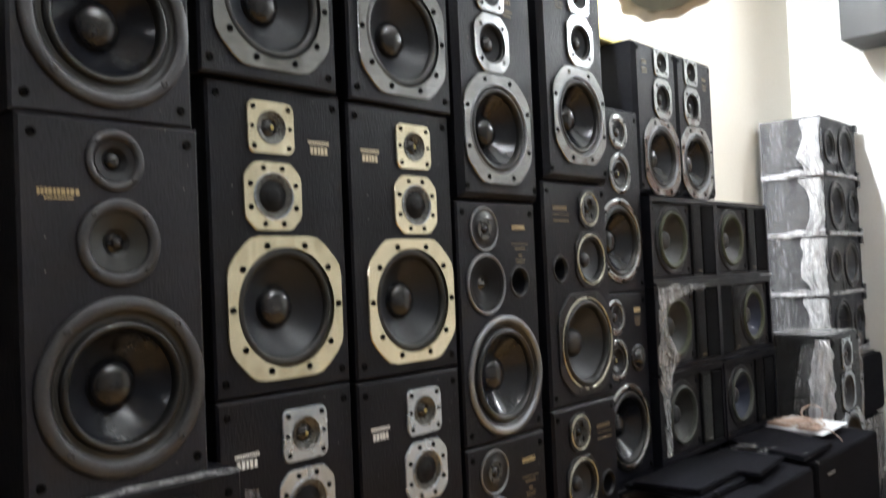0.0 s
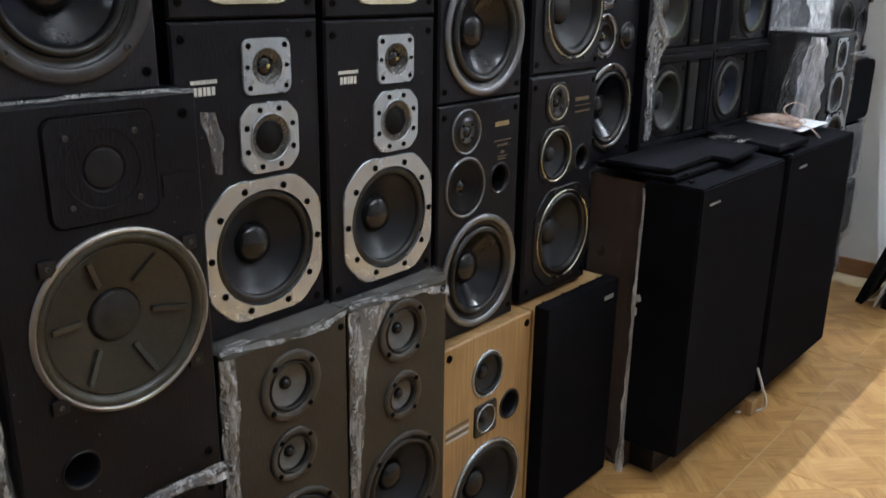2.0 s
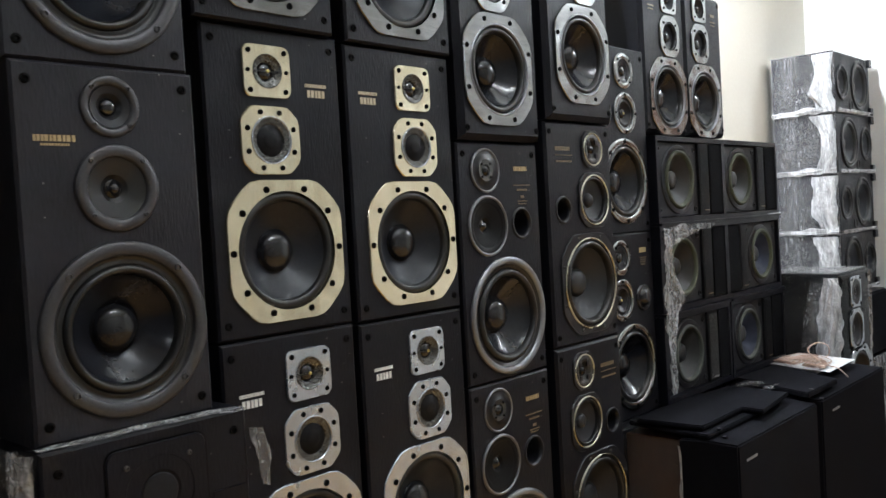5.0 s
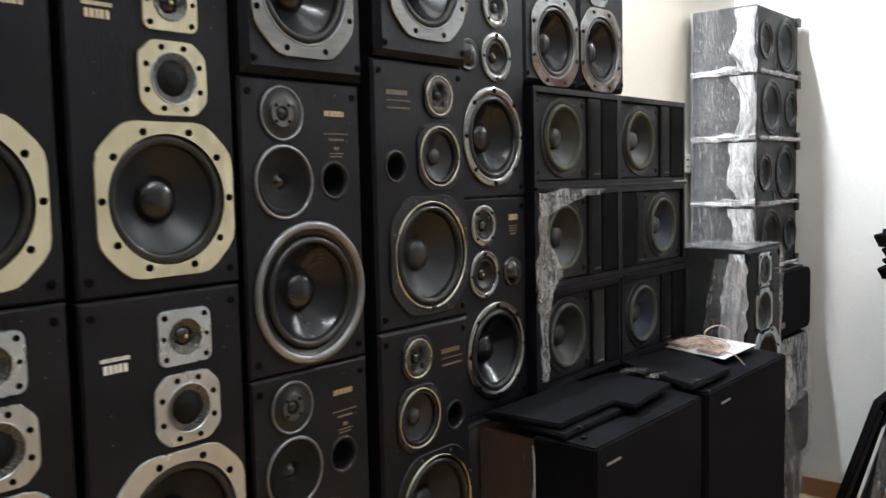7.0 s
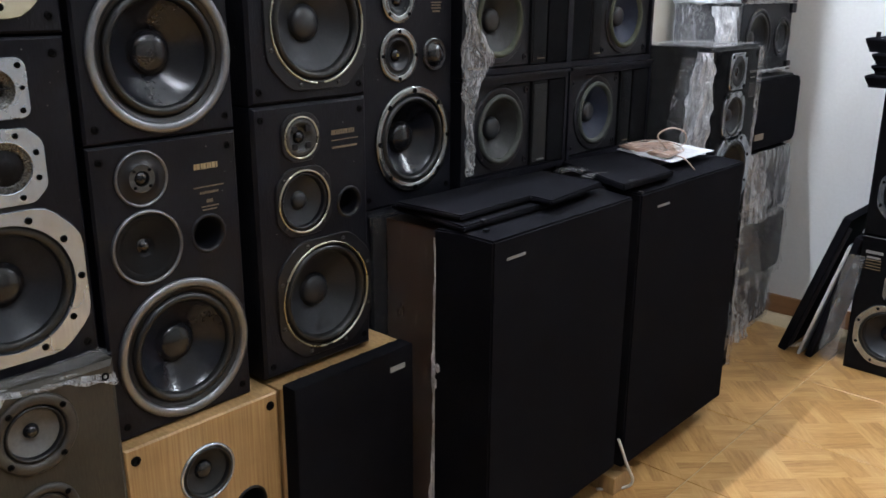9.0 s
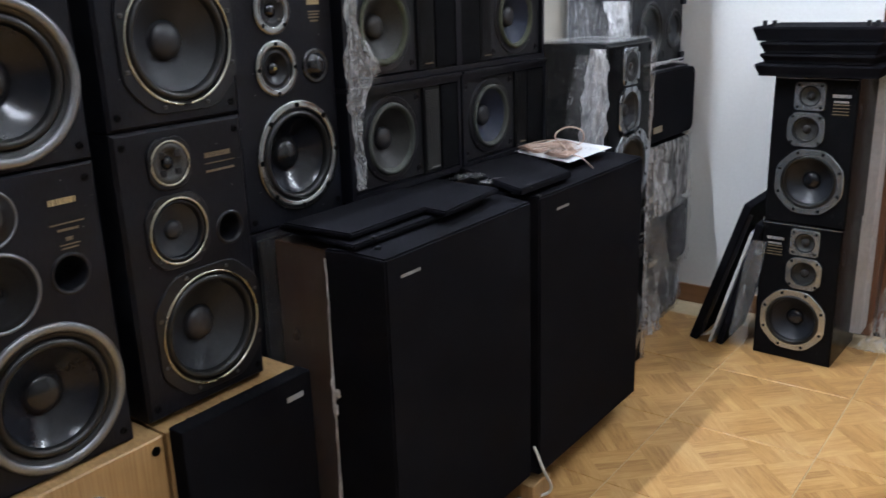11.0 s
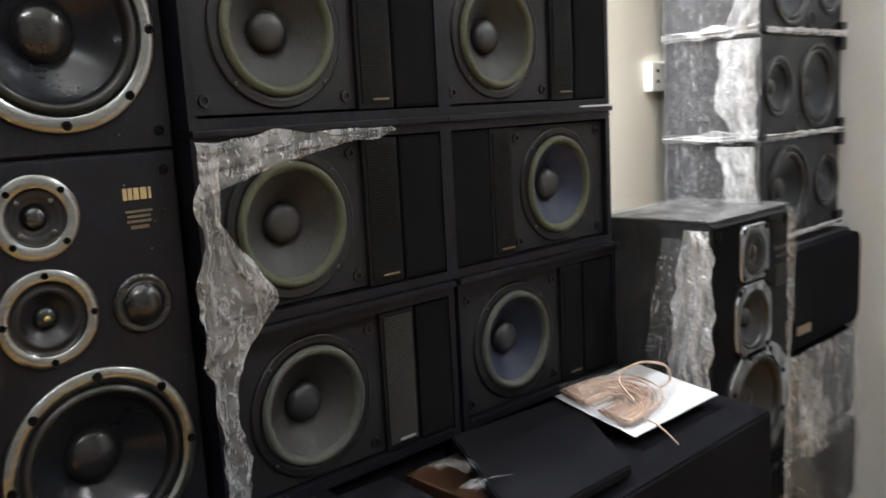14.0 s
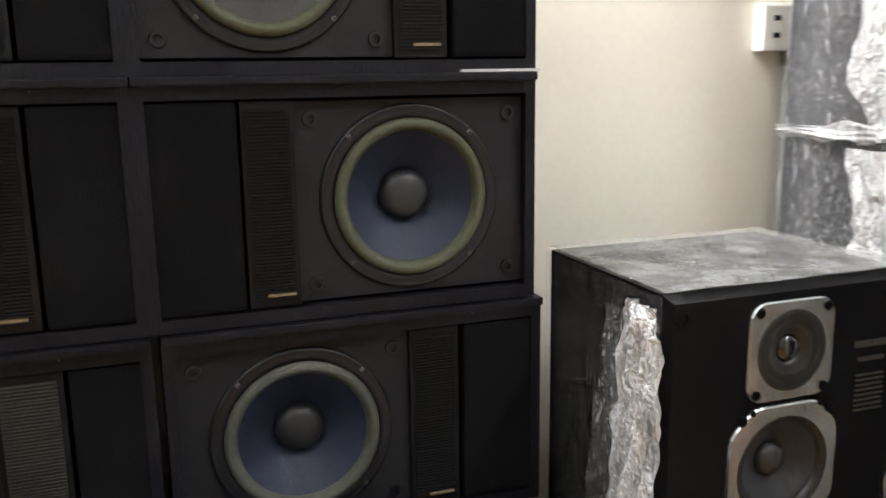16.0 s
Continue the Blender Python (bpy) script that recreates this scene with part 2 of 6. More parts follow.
def film_material(name, low, high, white, crease, size, fine=1.0, sway=0.0):
    """Clear stretch film: streaks paint glints on creases; elsewhere the box shows through."""
    m, nt, p = material(name)
    p.inputs["Base Color"].default_value = (white, white, white * 1.02, 1)
    p.inputs["Roughness"].default_value = 0.13
    p.inputs["Specular IOR Level"].default_value = 1.0
    lines, height = None, None
    for turn, wide, long in ((0.1, 110, 1.8), (-0.28, 150, 3.0), (0.45, 190, 6.0)):
        tc = nt.nodes.new("ShaderNodeTexCoord")
        mp = nt.nodes.new("ShaderNodeMapping")
        mp.vector_type = "TEXTURE"
        mp.inputs["Rotation"].default_value = (turn, turn, 0)
        mp.inputs["Scale"].default_value = (1 / (wide * fine), 1 / (wide * fine), 1 / long)
        place = tc.outputs["Object"]
        if sway:
            bend_by = nt.nodes.new("ShaderNodeTexNoise")
            bend_by.inputs["Scale"].default_value = 16
            nt.links.new(place, bend_by.inputs["Vector"])
            add = nt.nodes.new("ShaderNodeVectorMath")
            add.operation = "MULTIPLY_ADD"
            nt.links.new(bend_by.outputs["Color"], add.inputs[0])
            add.inputs[1].default_value = (sway, sway, sway)
            nt.links.new(place, add.inputs[2])
            place = add.outputs[0]
        nt.links.new(place, mp.inputs[0])
        n = noise_at(nt, mp.outputs[0], 1.0, 2.0, 0.5)
        r = nt.nodes.new("ShaderNodeMapRange")
        r.inputs[1].default_value, r.inputs[2].default_value = 0.6, 0.72
        nt.links.new(n, r.inputs[0])
        if lines is None:
            lines, height = r.outputs[0], n
        else:
            s = node(nt, "ShaderNodeMath", operation="MAXIMUM")
            nt.links.new(lines, s.inputs[0])
            nt.links.new(r.outputs[0], s.inputs[1])
            lines = s.outputs[0]
            h = node(nt, "ShaderNodeMath", operation="ADD")
            nt.links.new(height, h.inputs[0])
            nt.links.new(n, h.inputs[1])
            height = h.outputs[0]
    nt.links.new(bump(nt, height, crease, 0.012), p.inputs["Normal"])
    cloud = noise_at(nt, coords(nt, (1, 1, 0.22)), size * 2.6, 5.0, 0.6)
    soft = nt.nodes.new("ShaderNodeMapRange")
    soft.inputs[1].default_value, soft.inputs[2].default_value = 0.35, 0.7
    nt.links.new(cloud, soft.inputs[0])
    mul = node(nt, "ShaderNodeMath", operation="MULTIPLY_ADD")
    nt.links.new(lines, mul.inputs[0])
    mul.inputs[1].default_value = high
    haze = node(nt, "ShaderNodeMath", operation="MULTIPLY_ADD")
    nt.links.new(soft.outputs[0], haze.inputs[0])
    haze.inputs[1].default_value = low
    haze.inputs[2].default_value = low * 0.6
    nt.links.new(haze.outputs[0], mul.inputs[2])
    mr = node(nt, "ShaderNodeMath", operation="MINIMUM")
    nt.links.new(mul.outputs[0], mr.inputs[0])
    mr.inputs[1].default_value = 0.97
    tr = nt.nodes.new("ShaderNodeBsdfTransparent")
    mx = nt.nodes.new("ShaderNodeMixShader")
    nt.links.new(mr.outputs[0], mx.inputs[0])
    nt.links.new(tr.outputs[0], mx.inputs[1])
    nt.links.new(p.outputs[0], mx.inputs[2])
    nt.links.new(mx.outputs[0], nt.nodes["Material Output"].inputs[0])
    return m


FILM = film_material("clear_stretch_film", 0.035, 0.24, 0.65, 0.6, 11, 2.0, 0.005)
FILM_DENSE = film_material("layered_stretch_film", 0.15, 0.2, 0.75, 1.0, 12, 1.0, 0.05)
# white raised to paint brighter crease highlights on the lacquered top
FILM_TIGHT = film_material("tight_glossy_film", 0.48, 0.45, 0.3, 0.6, 6, 1.3, 0.03)
FILM_BUNCH = film_material("bunched_stretch_film", 0.55, 0.25, 0.92, 0.8, 14, 1.0, 0.03)
FILM_TWIST = film_material("twisted_clear_film", 0.25, 0.2, 0.95, 1.0, 16, 0.8, 0.06)
FILM_THIN = film_material("thin_front_film", 0.004, 0.04, 0.5, 0.5, 9, 1.6, 0.03)
FILM_MILKY = film_material("milky_stretch_film", 0.11, 0.38, 0.8, 0.6, 5, 1.7, 0.03)


def tile_material():
    """Glazed floor tile printed as parquet: blocks of strips laid across one another."""
    m, nt, p = material("parquet_print_tile")
    v = coords(nt, (1, 1, 1), radians(45))
    sep = nt.nodes.new("ShaderNodeSeparateXYZ")
    nt.links.new(v, sep.inputs[0])

    def math(op, a, b=None):
        n = node(nt, "ShaderNodeMath", operation=op)
        for i, val in enumerate((a, b)):
            if val is None:
                continue
            if isinstance(val, float):
                n.inputs[i].default_value = val
            else:
                nt.links.new(val, n.inputs[i])
        return n.outputs[0]

    block = 0.152
    bx, by = math("DIVIDE", sep.outputs[0], block), math("DIVIDE", sep.outputs[1], block)
    fx, fy = math("FLOOR", bx), math("FLOOR", by)
    parity = math("FLOORED_MODULO", math("ADD", fx, fy), 2.0)
    inv = math("SUBTRACT", 1.0, parity)
    u = math("ADD", math("MULTIPLY", bx, parity), math("MULTIPLY", by, inv))
    w = math("ADD", math("MULTIPLY", by, parity), math("MULTIPLY", bx, inv))
    strip = math("FLOOR", math("MULTIPLY", u, 5.0))
    comb = nt.nodes.new("ShaderNodeCombineXYZ")
    info = nt.nodes.new("ShaderNodeObjectInfo")
    nt.links.new(strip, comb.inputs[0])
    nt.links.new(math("ADD", math("MULTIPLY", fx, 7.3), math("MULTIPLY", fy, 3.1)), comb.inputs[1])
    nt.links.new(math("FLOOR", w), comb.inputs[2])
    wn = nt.nodes.new("ShaderNodeTexWhiteNoise")
    nt.links.new(comb.outputs[0], wn.inputs[0])
    grainv = nt.nodes.new("ShaderNodeCombineXYZ")
    nt.links.new(math("MULTIPLY", u, 3.0), grainv.inputs[0])
    nt.links.new(math("MULTIPLY", w, 0.35), grainv.inputs[1])
    nt.links.new(info.outputs["Random"], grainv.inputs[2])
    g = noise_at(nt, grainv.outputs[0], 6.0, 6.0, 0.65)
    cloud = noise_at(nt, coords(nt), 5.0, 4.0)
    tone = math("ADD", math("ADD", math("MULTIPLY", wn.outputs["Value"], 0.17), math("MULTIPLY", g, 0.55)), math("MULTIPLY", cloud, 0.25))
    tone = math("ADD", tone, math("MULTIPLY", info.outputs["Random"], 0.05))
    nt.links.new(ramp(nt, tone, [(0.3, (0.27, 0.125, 0.036)), (0.5, (0.44, 0.245, 0.085)), (0.74, (0.58, 0.37, 0.16))]), p.inputs["Base Color"])
    p.inputs["Roughness"].default_value = 0.3
    rr = nt.nodes.new("ShaderNodeMapRange")
    rr.inputs[3].default_value, rr.inputs[4].default_value = 0.2, 0.42
    nt.links.new(cloud, rr.inputs[0])
    nt.links.new(rr.outputs[0], p.inputs["Roughness"])
    nt.links.new(bump(nt, g, 0.12, 0.001), p.inputs["Normal"])
    return m


TILE = tile_material()


def glow(name, colour, strength):
    m, nt, p = material(name)
    p.inputs["Base Color"].default_value = (0.8, 0.8, 0.8, 1)
    p.inputs["Emission Color"].default_value = (*colour, 1)
    p.inputs["Emission Strength"].default_value = strength
    return m



# ---- mesh helpers ----


def mesh_of(bm, name, mat, smooth=False):
    me = bpy.data.meshes.new(name)
    bm.to_mesh(me)
    bm.free()
    me.materials.append(mat)
    if smooth:
        for p in me.polygons:
            p.use_smooth = True
    return me


def part(name, bm, mat, parent=None, label="", smooth=False):
    if name == "plastic_wrap" and parent:
        return film_parts(bm, mat, parent, label)
    ob = new(name, mesh_of(bm, name, mat, smooth))
    ob.parent = parent
    if label:
        tagged(ob, label)
    return ob


def film_parts(bm, mat, parent, label):
    """Each loose piece of film as a part of its own."""
    left, last = set(bm.verts), None
    while left:
        seed = next(iter(left))
        piece, todo = {seed}, [seed]
        while todo:
            for e in todo.pop().link_edges:
                for v in e.verts:
                    if v not in piece:
                        piece.add(v)
                        todo.append(v)
        left -= piece
        one, ids = bmesh.new(), {}
        for v in sorted(piece, key=lambda v: v.index):
            ids[v] = one.verts.new(v.co)
        for f in bm.faces:
            if f.verts[0] in piece:
                one.faces.new([ids[v] for v in f.verts])
        last = new("plastic_wrap", mesh_of(one, "plastic_wrap", mat, True))
        last.parent = parent
        tagged(last, label)
    bm.free()
    return last


def thing(name, m, label, category, group="", kind=""):
    ob = new(name)
    ob.empty_display_size = 0.05
    ob.matrix_basis = m
    return tagged(ob, label, category, group, kind)


def box(a, b, bevel=0.0, seg=2, bm=None):
    bm = bm or bmesh.new()
    a, b = Vector(a), Vector(b)
    r = bmesh.ops.create_cube(bm, size=1.0, matrix=Matrix.Translation((a + b) / 2) @ Matrix.Diagonal((*(b - a), 1)))
    if bevel:
        edges = {e for v in r["verts"] for e in v.link_edges}
        bmesh.ops.bevel(bm, geom=list(edges), offset=bevel, segments=seg, affect="EDGES", profile=0.7)
    return bm


def lathe(profile, cy=0.0, cz=0.0, seg=40, bm=None):
    """Turns (radius, out) pairs round an axis that points out of the baffle."""
    bm = bm or bmesh.new()
    rings = []
    for r, x in profile:
        if r < 1e-5:
            rings.append([bm.verts.new((x, cy, cz))])
        else:
            rings.append([bm.verts.new((x, cy + r * math.cos(2 * math.pi * i / seg), cz + r * math.sin(2 * math.pi * i / seg))) for i in range(seg)])
    for a, b in zip(rings, rings[1:]):
        for i in range(seg):
            j = (i + 1) % seg
            if len(b) == 1:
                bm.faces.new((a[i], b[0], a[j]))
            elif len(a) == 1:
                bm.faces.new((a[0], b[i], b[j]))
            else:
                bm.faces.new((a[i], b[i], b[j], a[j]))
    return bm


def circle(cy, cz, r, seg=40):
    return [(cy + r * math.cos(2 * math.pi * i / seg), cz + r * math.sin(2 * math.pi * i / seg)) for i in range(seg)]


def rounded(cy, cz, hy, hz, r, seg=5):
    pts = []
    for sy, sz, a0 in ((1, 1, 0), (-1, 1, 90), (-1, -1, 180), (1, -1, 270)):
        for i in range(seg + 1):
            a = radians(a0 + 90 * i / seg)
            pts.append((cy + sy * (hy - r) + r * math.cos(a), cz + sz * (hz - r) + r * math.sin(a)))
    return pts


def octagon(cy, cz, hy, hz, cut, soft=0.38):
    pts = []
    corners = [(hy, hz - cut), (hy - cut, hz), (-hy + cut, hz), (-hy, hz - cut), (-hy, -hz + cut), (-hy + cut, -hz), (hy - cut, -hz), (hy, -hz + cut)]
    n = len(corners)
    for i, c in enumerate(corners):
        p, q = Vector(corners[i - 1]), Vector(corners[(i + 1) % n])
        c = Vector(c)
        k = soft * cut
        a, b = c + (p - c).normalized() * k, c + (q - c).normalized() * k
        for t in (0.0, 0.5, 1.0):
            s = a.lerp(c, t).lerp(c.lerp(b, t), t)
            pts.append((cy + s.x, cz + s.y))
    return pts


def sheet(bm, outer, holes, x):
    """A flat sheet at x with holes through it; returns the loops of its vertices."""
    loops, edges = [], []
    for pts in (outer, *holes):
        vs = [bm.verts.new((x, y, z)) for y, z in pts]
        loops.append(vs)
        edges += [bm.edges.new((vs[i - 1], vs[i])) for i in range(len(vs))]
    bmesh.ops.triangle_fill(bm, edges=edges, use_beauty=True, use_dissolve=False, normal=(1, 0, 0))
    return loops


def wall_between(bm, loop, x, grow=0.0, centre=(0, 0)):
    """Joins a loop to a copy of itself at another depth."""
    other = []
    for v in loop:
        d = Vector((v.co.y - centre[0], v.co.z - centre[1]))
        if grow:
            d += d.normalized() * grow
        other.append(bm.verts.new((x, centre[0] + d.x, centre[1] + d.y)))
    n = len(loop)
    for i in range(n):
        bm.faces.new((loop[i - 1], loop[i], other[i], other[i - 1]))
    return other


def cabinet_mesh(w, h, d, holes, edge=0.004, z0=0.0):
    """A box with a bevelled front edge and round holes in its baffle; front at x = 0."""
    bm = bmesh.new()
    hy = w / 2
    outer = [(-hy + edge, z0 + edge), (hy - edge, z0 + edge), (hy - edge, z0 + h - edge), (-hy + edge, z0 + h - edge)]
    loops = sheet(bm, outer, [circle(y, z, r) for y, z, r in holes], 0.0)
    for loop, (y, z, r) in zip(loops[1:], holes):
        wall_between(bm, loop, -0.07)
    rim = [bm.verts.new((-edge, y, z)) for y, z in ((-hy, z0), (hy, z0), (hy, z0 + h), (-hy, z0 + h))]
    back = [bm.verts.new((-d, y, z)) for y, z in ((-hy, z0), (hy, z0), (hy, z0 + h), (-hy, z0 + h))]
    for i in range(4):
        bm.faces.new((loops[0][i - 1], loops[0][i], rim[i], rim[i - 1]))
        bm.faces.new((rim[i - 1], rim[i], back[i], back[i - 1]))
    bm.faces.new(back)
    bmesh.ops.remove_doubles(bm, verts=bm.verts, dist=1e-6)
    return bm


SCREW = {}


def screw(parent, y, z, x=0.0, r=0.0045, mat=None):
    mat = HOLE_DARK if mat is PLASTIC else mat or STEEL
    if mat is HOLE_DARK:
        r *= 1.12
    key = (round(r, 4), mat.name)
    if key not in SCREW:
        SCREW[key] = mesh_of(lathe([(r, 0.0), (r, 0.0015), (r * 0.55, 0.0022), (r * 0.5, 0.0006), (0, 0.0004)], seg=10), "screw", mat)
    ob = new("screw", SCREW[key])
    ob.parent, ob.location = parent, (x, y, z)
    return ob


def bar(parent, y, z, w, h, mat, x=0.0015, name="badge"):
    return part(name, box((x - 0.002, y - w / 2, z - h / 2), (x, y + w / 2, z + h / 2)), mat, parent)


def writing(parent, y, z, rows, mat, seed=1, name="badge"):
    """Printed marks as plain bars: rows of (offset down, width, height), broken into word-long pieces in one mesh."""
    rng = random.Random(seed)
    bm = bmesh.new()
    for dz, w, h in rows:
        at = -w / 2
        while at < w / 2 - 0.002:
            step = min(w / 2 - at, rng.uniform(0.45, 0.85) * max(h, 0.005))
            box((0.0, y + at, z - dz - h / 2), (0.001, y + at + step * 0.72, z - dz + h / 2), bm=bm)
            at += step
    return part(name, bm, mat, parent)


def frame_part(name, parent, shape, cy, cz, R, hole, t, mat, label="", cut=0.0, Rz=None, lip=0.002):
    """The frame of a driver: a round, octagonal or rounded-square plate with a hole."""
    if shape == "round":
        bm = lathe([(R, 0.0), (R, t * 0.5), (R - t * 0.5, t), (hole + lip, t), (hole, t - lip), (hole, -0.02)], cy, cz, 48)
        return part(name, bm, mat, parent, label, True)
    Rz = Rz or R
    pts = octagon(cy, cz, R, Rz, cut) if shape == "oct" else rounded(cy, cz, R, Rz, cut)
    bm = bmesh.new()
    loops = sheet(bm, pts, [circle(cy, cz, hole, 48)], t)
    wall_between(bm, loops[0], t - 0.002, 0.0015, (cy, cz))
    edge = [v for v in bm.verts if abs(v.co.x - (t - 0.002)) < 1e-6]
    wall_between(bm, edge, 0.0)
    wall_between(bm, loops[1], -0.02)
    return part(name, bm, mat, parent, label)


def screws_round(parent, cy, cz, r, n, x, start=22.5, size=0.0045, mat=None):
    for i in range(n):
        a = radians(start + 360 * i / n)
        screw(parent, cy + r * math.cos(a), cz + r * math.sin(a), x, size, mat)


def cone_parts(frame_ob, cy, cz, r, depth, sur, cone, cap, capr=0.34, roll=0.009, x=0.0, dome=0.34):
    """Surround, cone and dust cap inside a frame."""
    part("surround", lathe([(r, x - 0.004), (r * 0.985, x + roll * 0.35), (r * 0.95, x + roll * 0.85), (r * 0.91, x + roll), (r * 0.87, x + roll * 0.7), (r * 0.845, x), (r * 0.83, x - 0.006)], cy, cz, 48), sur, frame_ob, "", True)
    c = r * capr
    deep = depth * 0.8
    curve = [(1 - k / 10) for k in range(11)]
    part("cone", lathe([(c * 0.98 + (r * 0.835 - c * 0.98) * u, x - 0.005 - (deep - 0.005) * (1 - u) ** 0.86) for u in curve], cy, cz, 56), cone, frame_ob, "", True)
    d, low = c * dome * 1.55, x - deep * 0.96
    cap_line = [(c * 1.05, low - 0.002), (c * 1.045, low + 0.0015), (c, low + 0.002)] + [(c * math.cos(radians(a)), low + 0.002 + d * math.sin(radians(a))) for a in (12, 24, 36, 48, 60, 72, 82)] + [(0, low + 0.002 + d)]
    part("dust_cap", lathe(cap_line, cy, cz, 40), cap, frame_ob, "", True)


def dome_parts(frame_ob, cy, cz, r, ring, dome, x=0.0, horn=0.012, dr=0.42):
    """A short horn and a dome, as in a tweeter."""
    part("horn", lathe([(r, x), (r * 0.93, x - horn * 0.25), (r * 0.7, x - horn * 0.8), (r * dr, x - horn)], cy, cz, 36), ring, frame_ob, "", True)
    d = r * dr
    part("dome", lathe([(d * 1.05, x - horn), (d, x - horn + d * 0.1), (d * 0.85, x - horn + d * 0.45), (d * 0.5, x - horn + d * 0.75), (0, x - horn + d * 0.85)], cy, cz, 28), dome, frame_ob, "", True)


def port(parent, cy, cz, r, mat=None, deep=0.07, lip=0.006):
    bm = lathe([(r + lip, 0.0), (r + lip * 0.7, 0.003), (r, 0.002), (r * 0.95, -0.01), (r * 0.9, -deep), (0, -deep - 0.001)], cy, cz, 36)
    return part("bass_port", bm, mat or PLASTIC, parent, "", True)


# crumpled film


def crumple(bm, origin, u, v, nu, nv, amp, scale=9.0, seed=0.0, ragged=0.0):
    """A creased sheet from origin along u and v, pushed along their normal."""
    origin, u, v = Vector(origin), Vector(u), Vector(v)
    n = u.cross(v).normalized()
    un = u.normalized()
    grid = []
    for i in range(nu + 1):
        row = []
        for j in range(nv + 1):
            p = origin + u * (i / nu) + v * (j / nv)
            q = p * scale + Vector((seed, seed * 1.7, -seed))
            k = noise.noise(q) * 0.6 + noise.noise(q * 2.3) * 0.4 + (abs(noise.noise(q * 4.7)) - 0.2) * 0.5
            e = 0.0
            if ragged and j in (0, nv):
                e = noise.noise(q * 1.9 + Vector((5, 5, 5))) * ragged
            row.append(bm.verts.new(p + n * (amp * (k + 0.35)) + v.normalized() * e + un * (noise.noise(q * 1.3) * amp * 0.5)))
        grid.append(row)
    for i in range(nu):
        for j in range(nv):
            bm.faces.new((grid[i][j], grid[i + 1][j], grid[i + 1][j + 1], grid[i][j + 1]))
    return bm


def ribbon(bm, pts, normal, amp, nv=8, seed=0.0, steps=6):
    """A bunched strip of film along points (place, width vector)."""
    normal = Vector(normal).normalized()
    length = sum((Vector(a[0]) - Vector(b[0])).length for a, b in zip(pts, pts[1:]))
    steps = max(steps, int(length / (len(pts) - 1) / 0.005))
    nv = nv * 2
    steps_len = length / ((len(pts) - 1) * steps)
    rows = []
    total = (len(pts) - 1) * steps
    for k in range(total + 1):
        i = min(k // steps, len(pts) - 2)
        t = (k - i * steps) / steps
        p = Vector(pts[i][0]).lerp(Vector(pts[i + 1][0]), t)
        w = Vector(pts[i][1]).lerp(Vector(pts[i + 1][1]), t)
        row = []
        for j in range(nv + 1):
            s = j / nv
            q = p + w * s
            z = Vector((s * nv * 0.32 + 1.2 * noise.noise(Vector((k * steps_len * 9.0, seed, 3.0))), k * steps_len * 11.0, seed))
            n1 = 1.5 * noise.noise(z) + 1.1 * (0.25 - abs(noise.noise(z * 1.7 + Vector((2, 7, 4))))) + 0.16 * noise.noise(q * 40.0) + 0.14 * (0.25 - abs(noise.noise(q * 60.0)))
            z = q * 26.0
            edge = w.normalized() * (noise.noise(z * 0.9 + Vector((9, 3, 1))) * amp * 1.6 if j in (0, nv) else 0.0)
            row.append(bm.verts.new(q + normal * (amp * (0.5 + n1 + 0.7 * math.sin(math.pi * s))) + edge))
        rows.append(row)
    for a, b in zip(rows, rows[1:]):
        for j in range(nv):
            bm.faces.new((a[j], b[j], b[j + 1], a[j + 1]))
    return bm

# ---- the room ----
X0, X1, Y0, Y1, TOP = -1.43, 3.0, -2.4, 4.12, 3.6


def structure(name, bm, mat, label, category):
    return tagged(part(name, bm, mat), label, category, "", "structure")


structure("wall_west", box((X0 - 0.15, Y0 - 0.15, -0.1), (X0, Y1 + 0.15, TOP)), CREAM_WALL, "cream painted plaster wall behind the loudspeakers", "wall")
# unseen wall, added to close the room and feed the plates' reflections
structure("wall_east", box((X1, Y0 - 0.15, -0.1), (X1 + 0.15, Y1 + 0.15, TOP)), UNSEEN_GREY, "unseen grey wall toned for reflections in the metal plates", "wall")
# unseen wall behind the viewpoint, added dark to hold back bounced light
structure("wall_south", box((X0, Y0 - 0.15, -0.1), (X1, Y0, TOP)), UNSEEN_DARK, "unseen dark grey wall that keeps reflections low", "wall")
bm = box((X0, Y1, -0.1), (-0.44, Y1 + 0.15, TOP))
box((-0.44, Y1, 2.1), (0.46, Y1 + 0.15, TOP), bm=bm)
box((0.46, Y1, -0.1), (X1, Y1 + 0.15, TOP), bm=bm)
structure("wall_north", bm, WHITE_WALL, "white painted wall with a brown skirting", "wall")
structure("ceiling", box((X0 - 0.15, Y0 - 0.15, TOP), (X1 + 0.15, Y1 + 0.15, TOP + 0.1)), CEIL, "plain white painted ceiling", "ceiling")
floor = structure("floor", box((X0, Y0, -0.1), (X1, Y1, -0.003)), GROUT, "glossy floor tiles printed as honey-coloured parquet", "floor")
structure("baseboard", box((X0 + 0.001, Y1 - 0.014, 0.0), (-0.47, Y1, 0.075), 0.003), BASE_WOOD, "brown wooden skirting along the white wall", "baseboard")
structure("baseboard", box((X0, Y0, 0.0), (X0 + 0.014, Y1 - 0.016, 0.075), 0.003), BASE_WOOD, "brown wooden skirting along the cream wall", "baseboard")

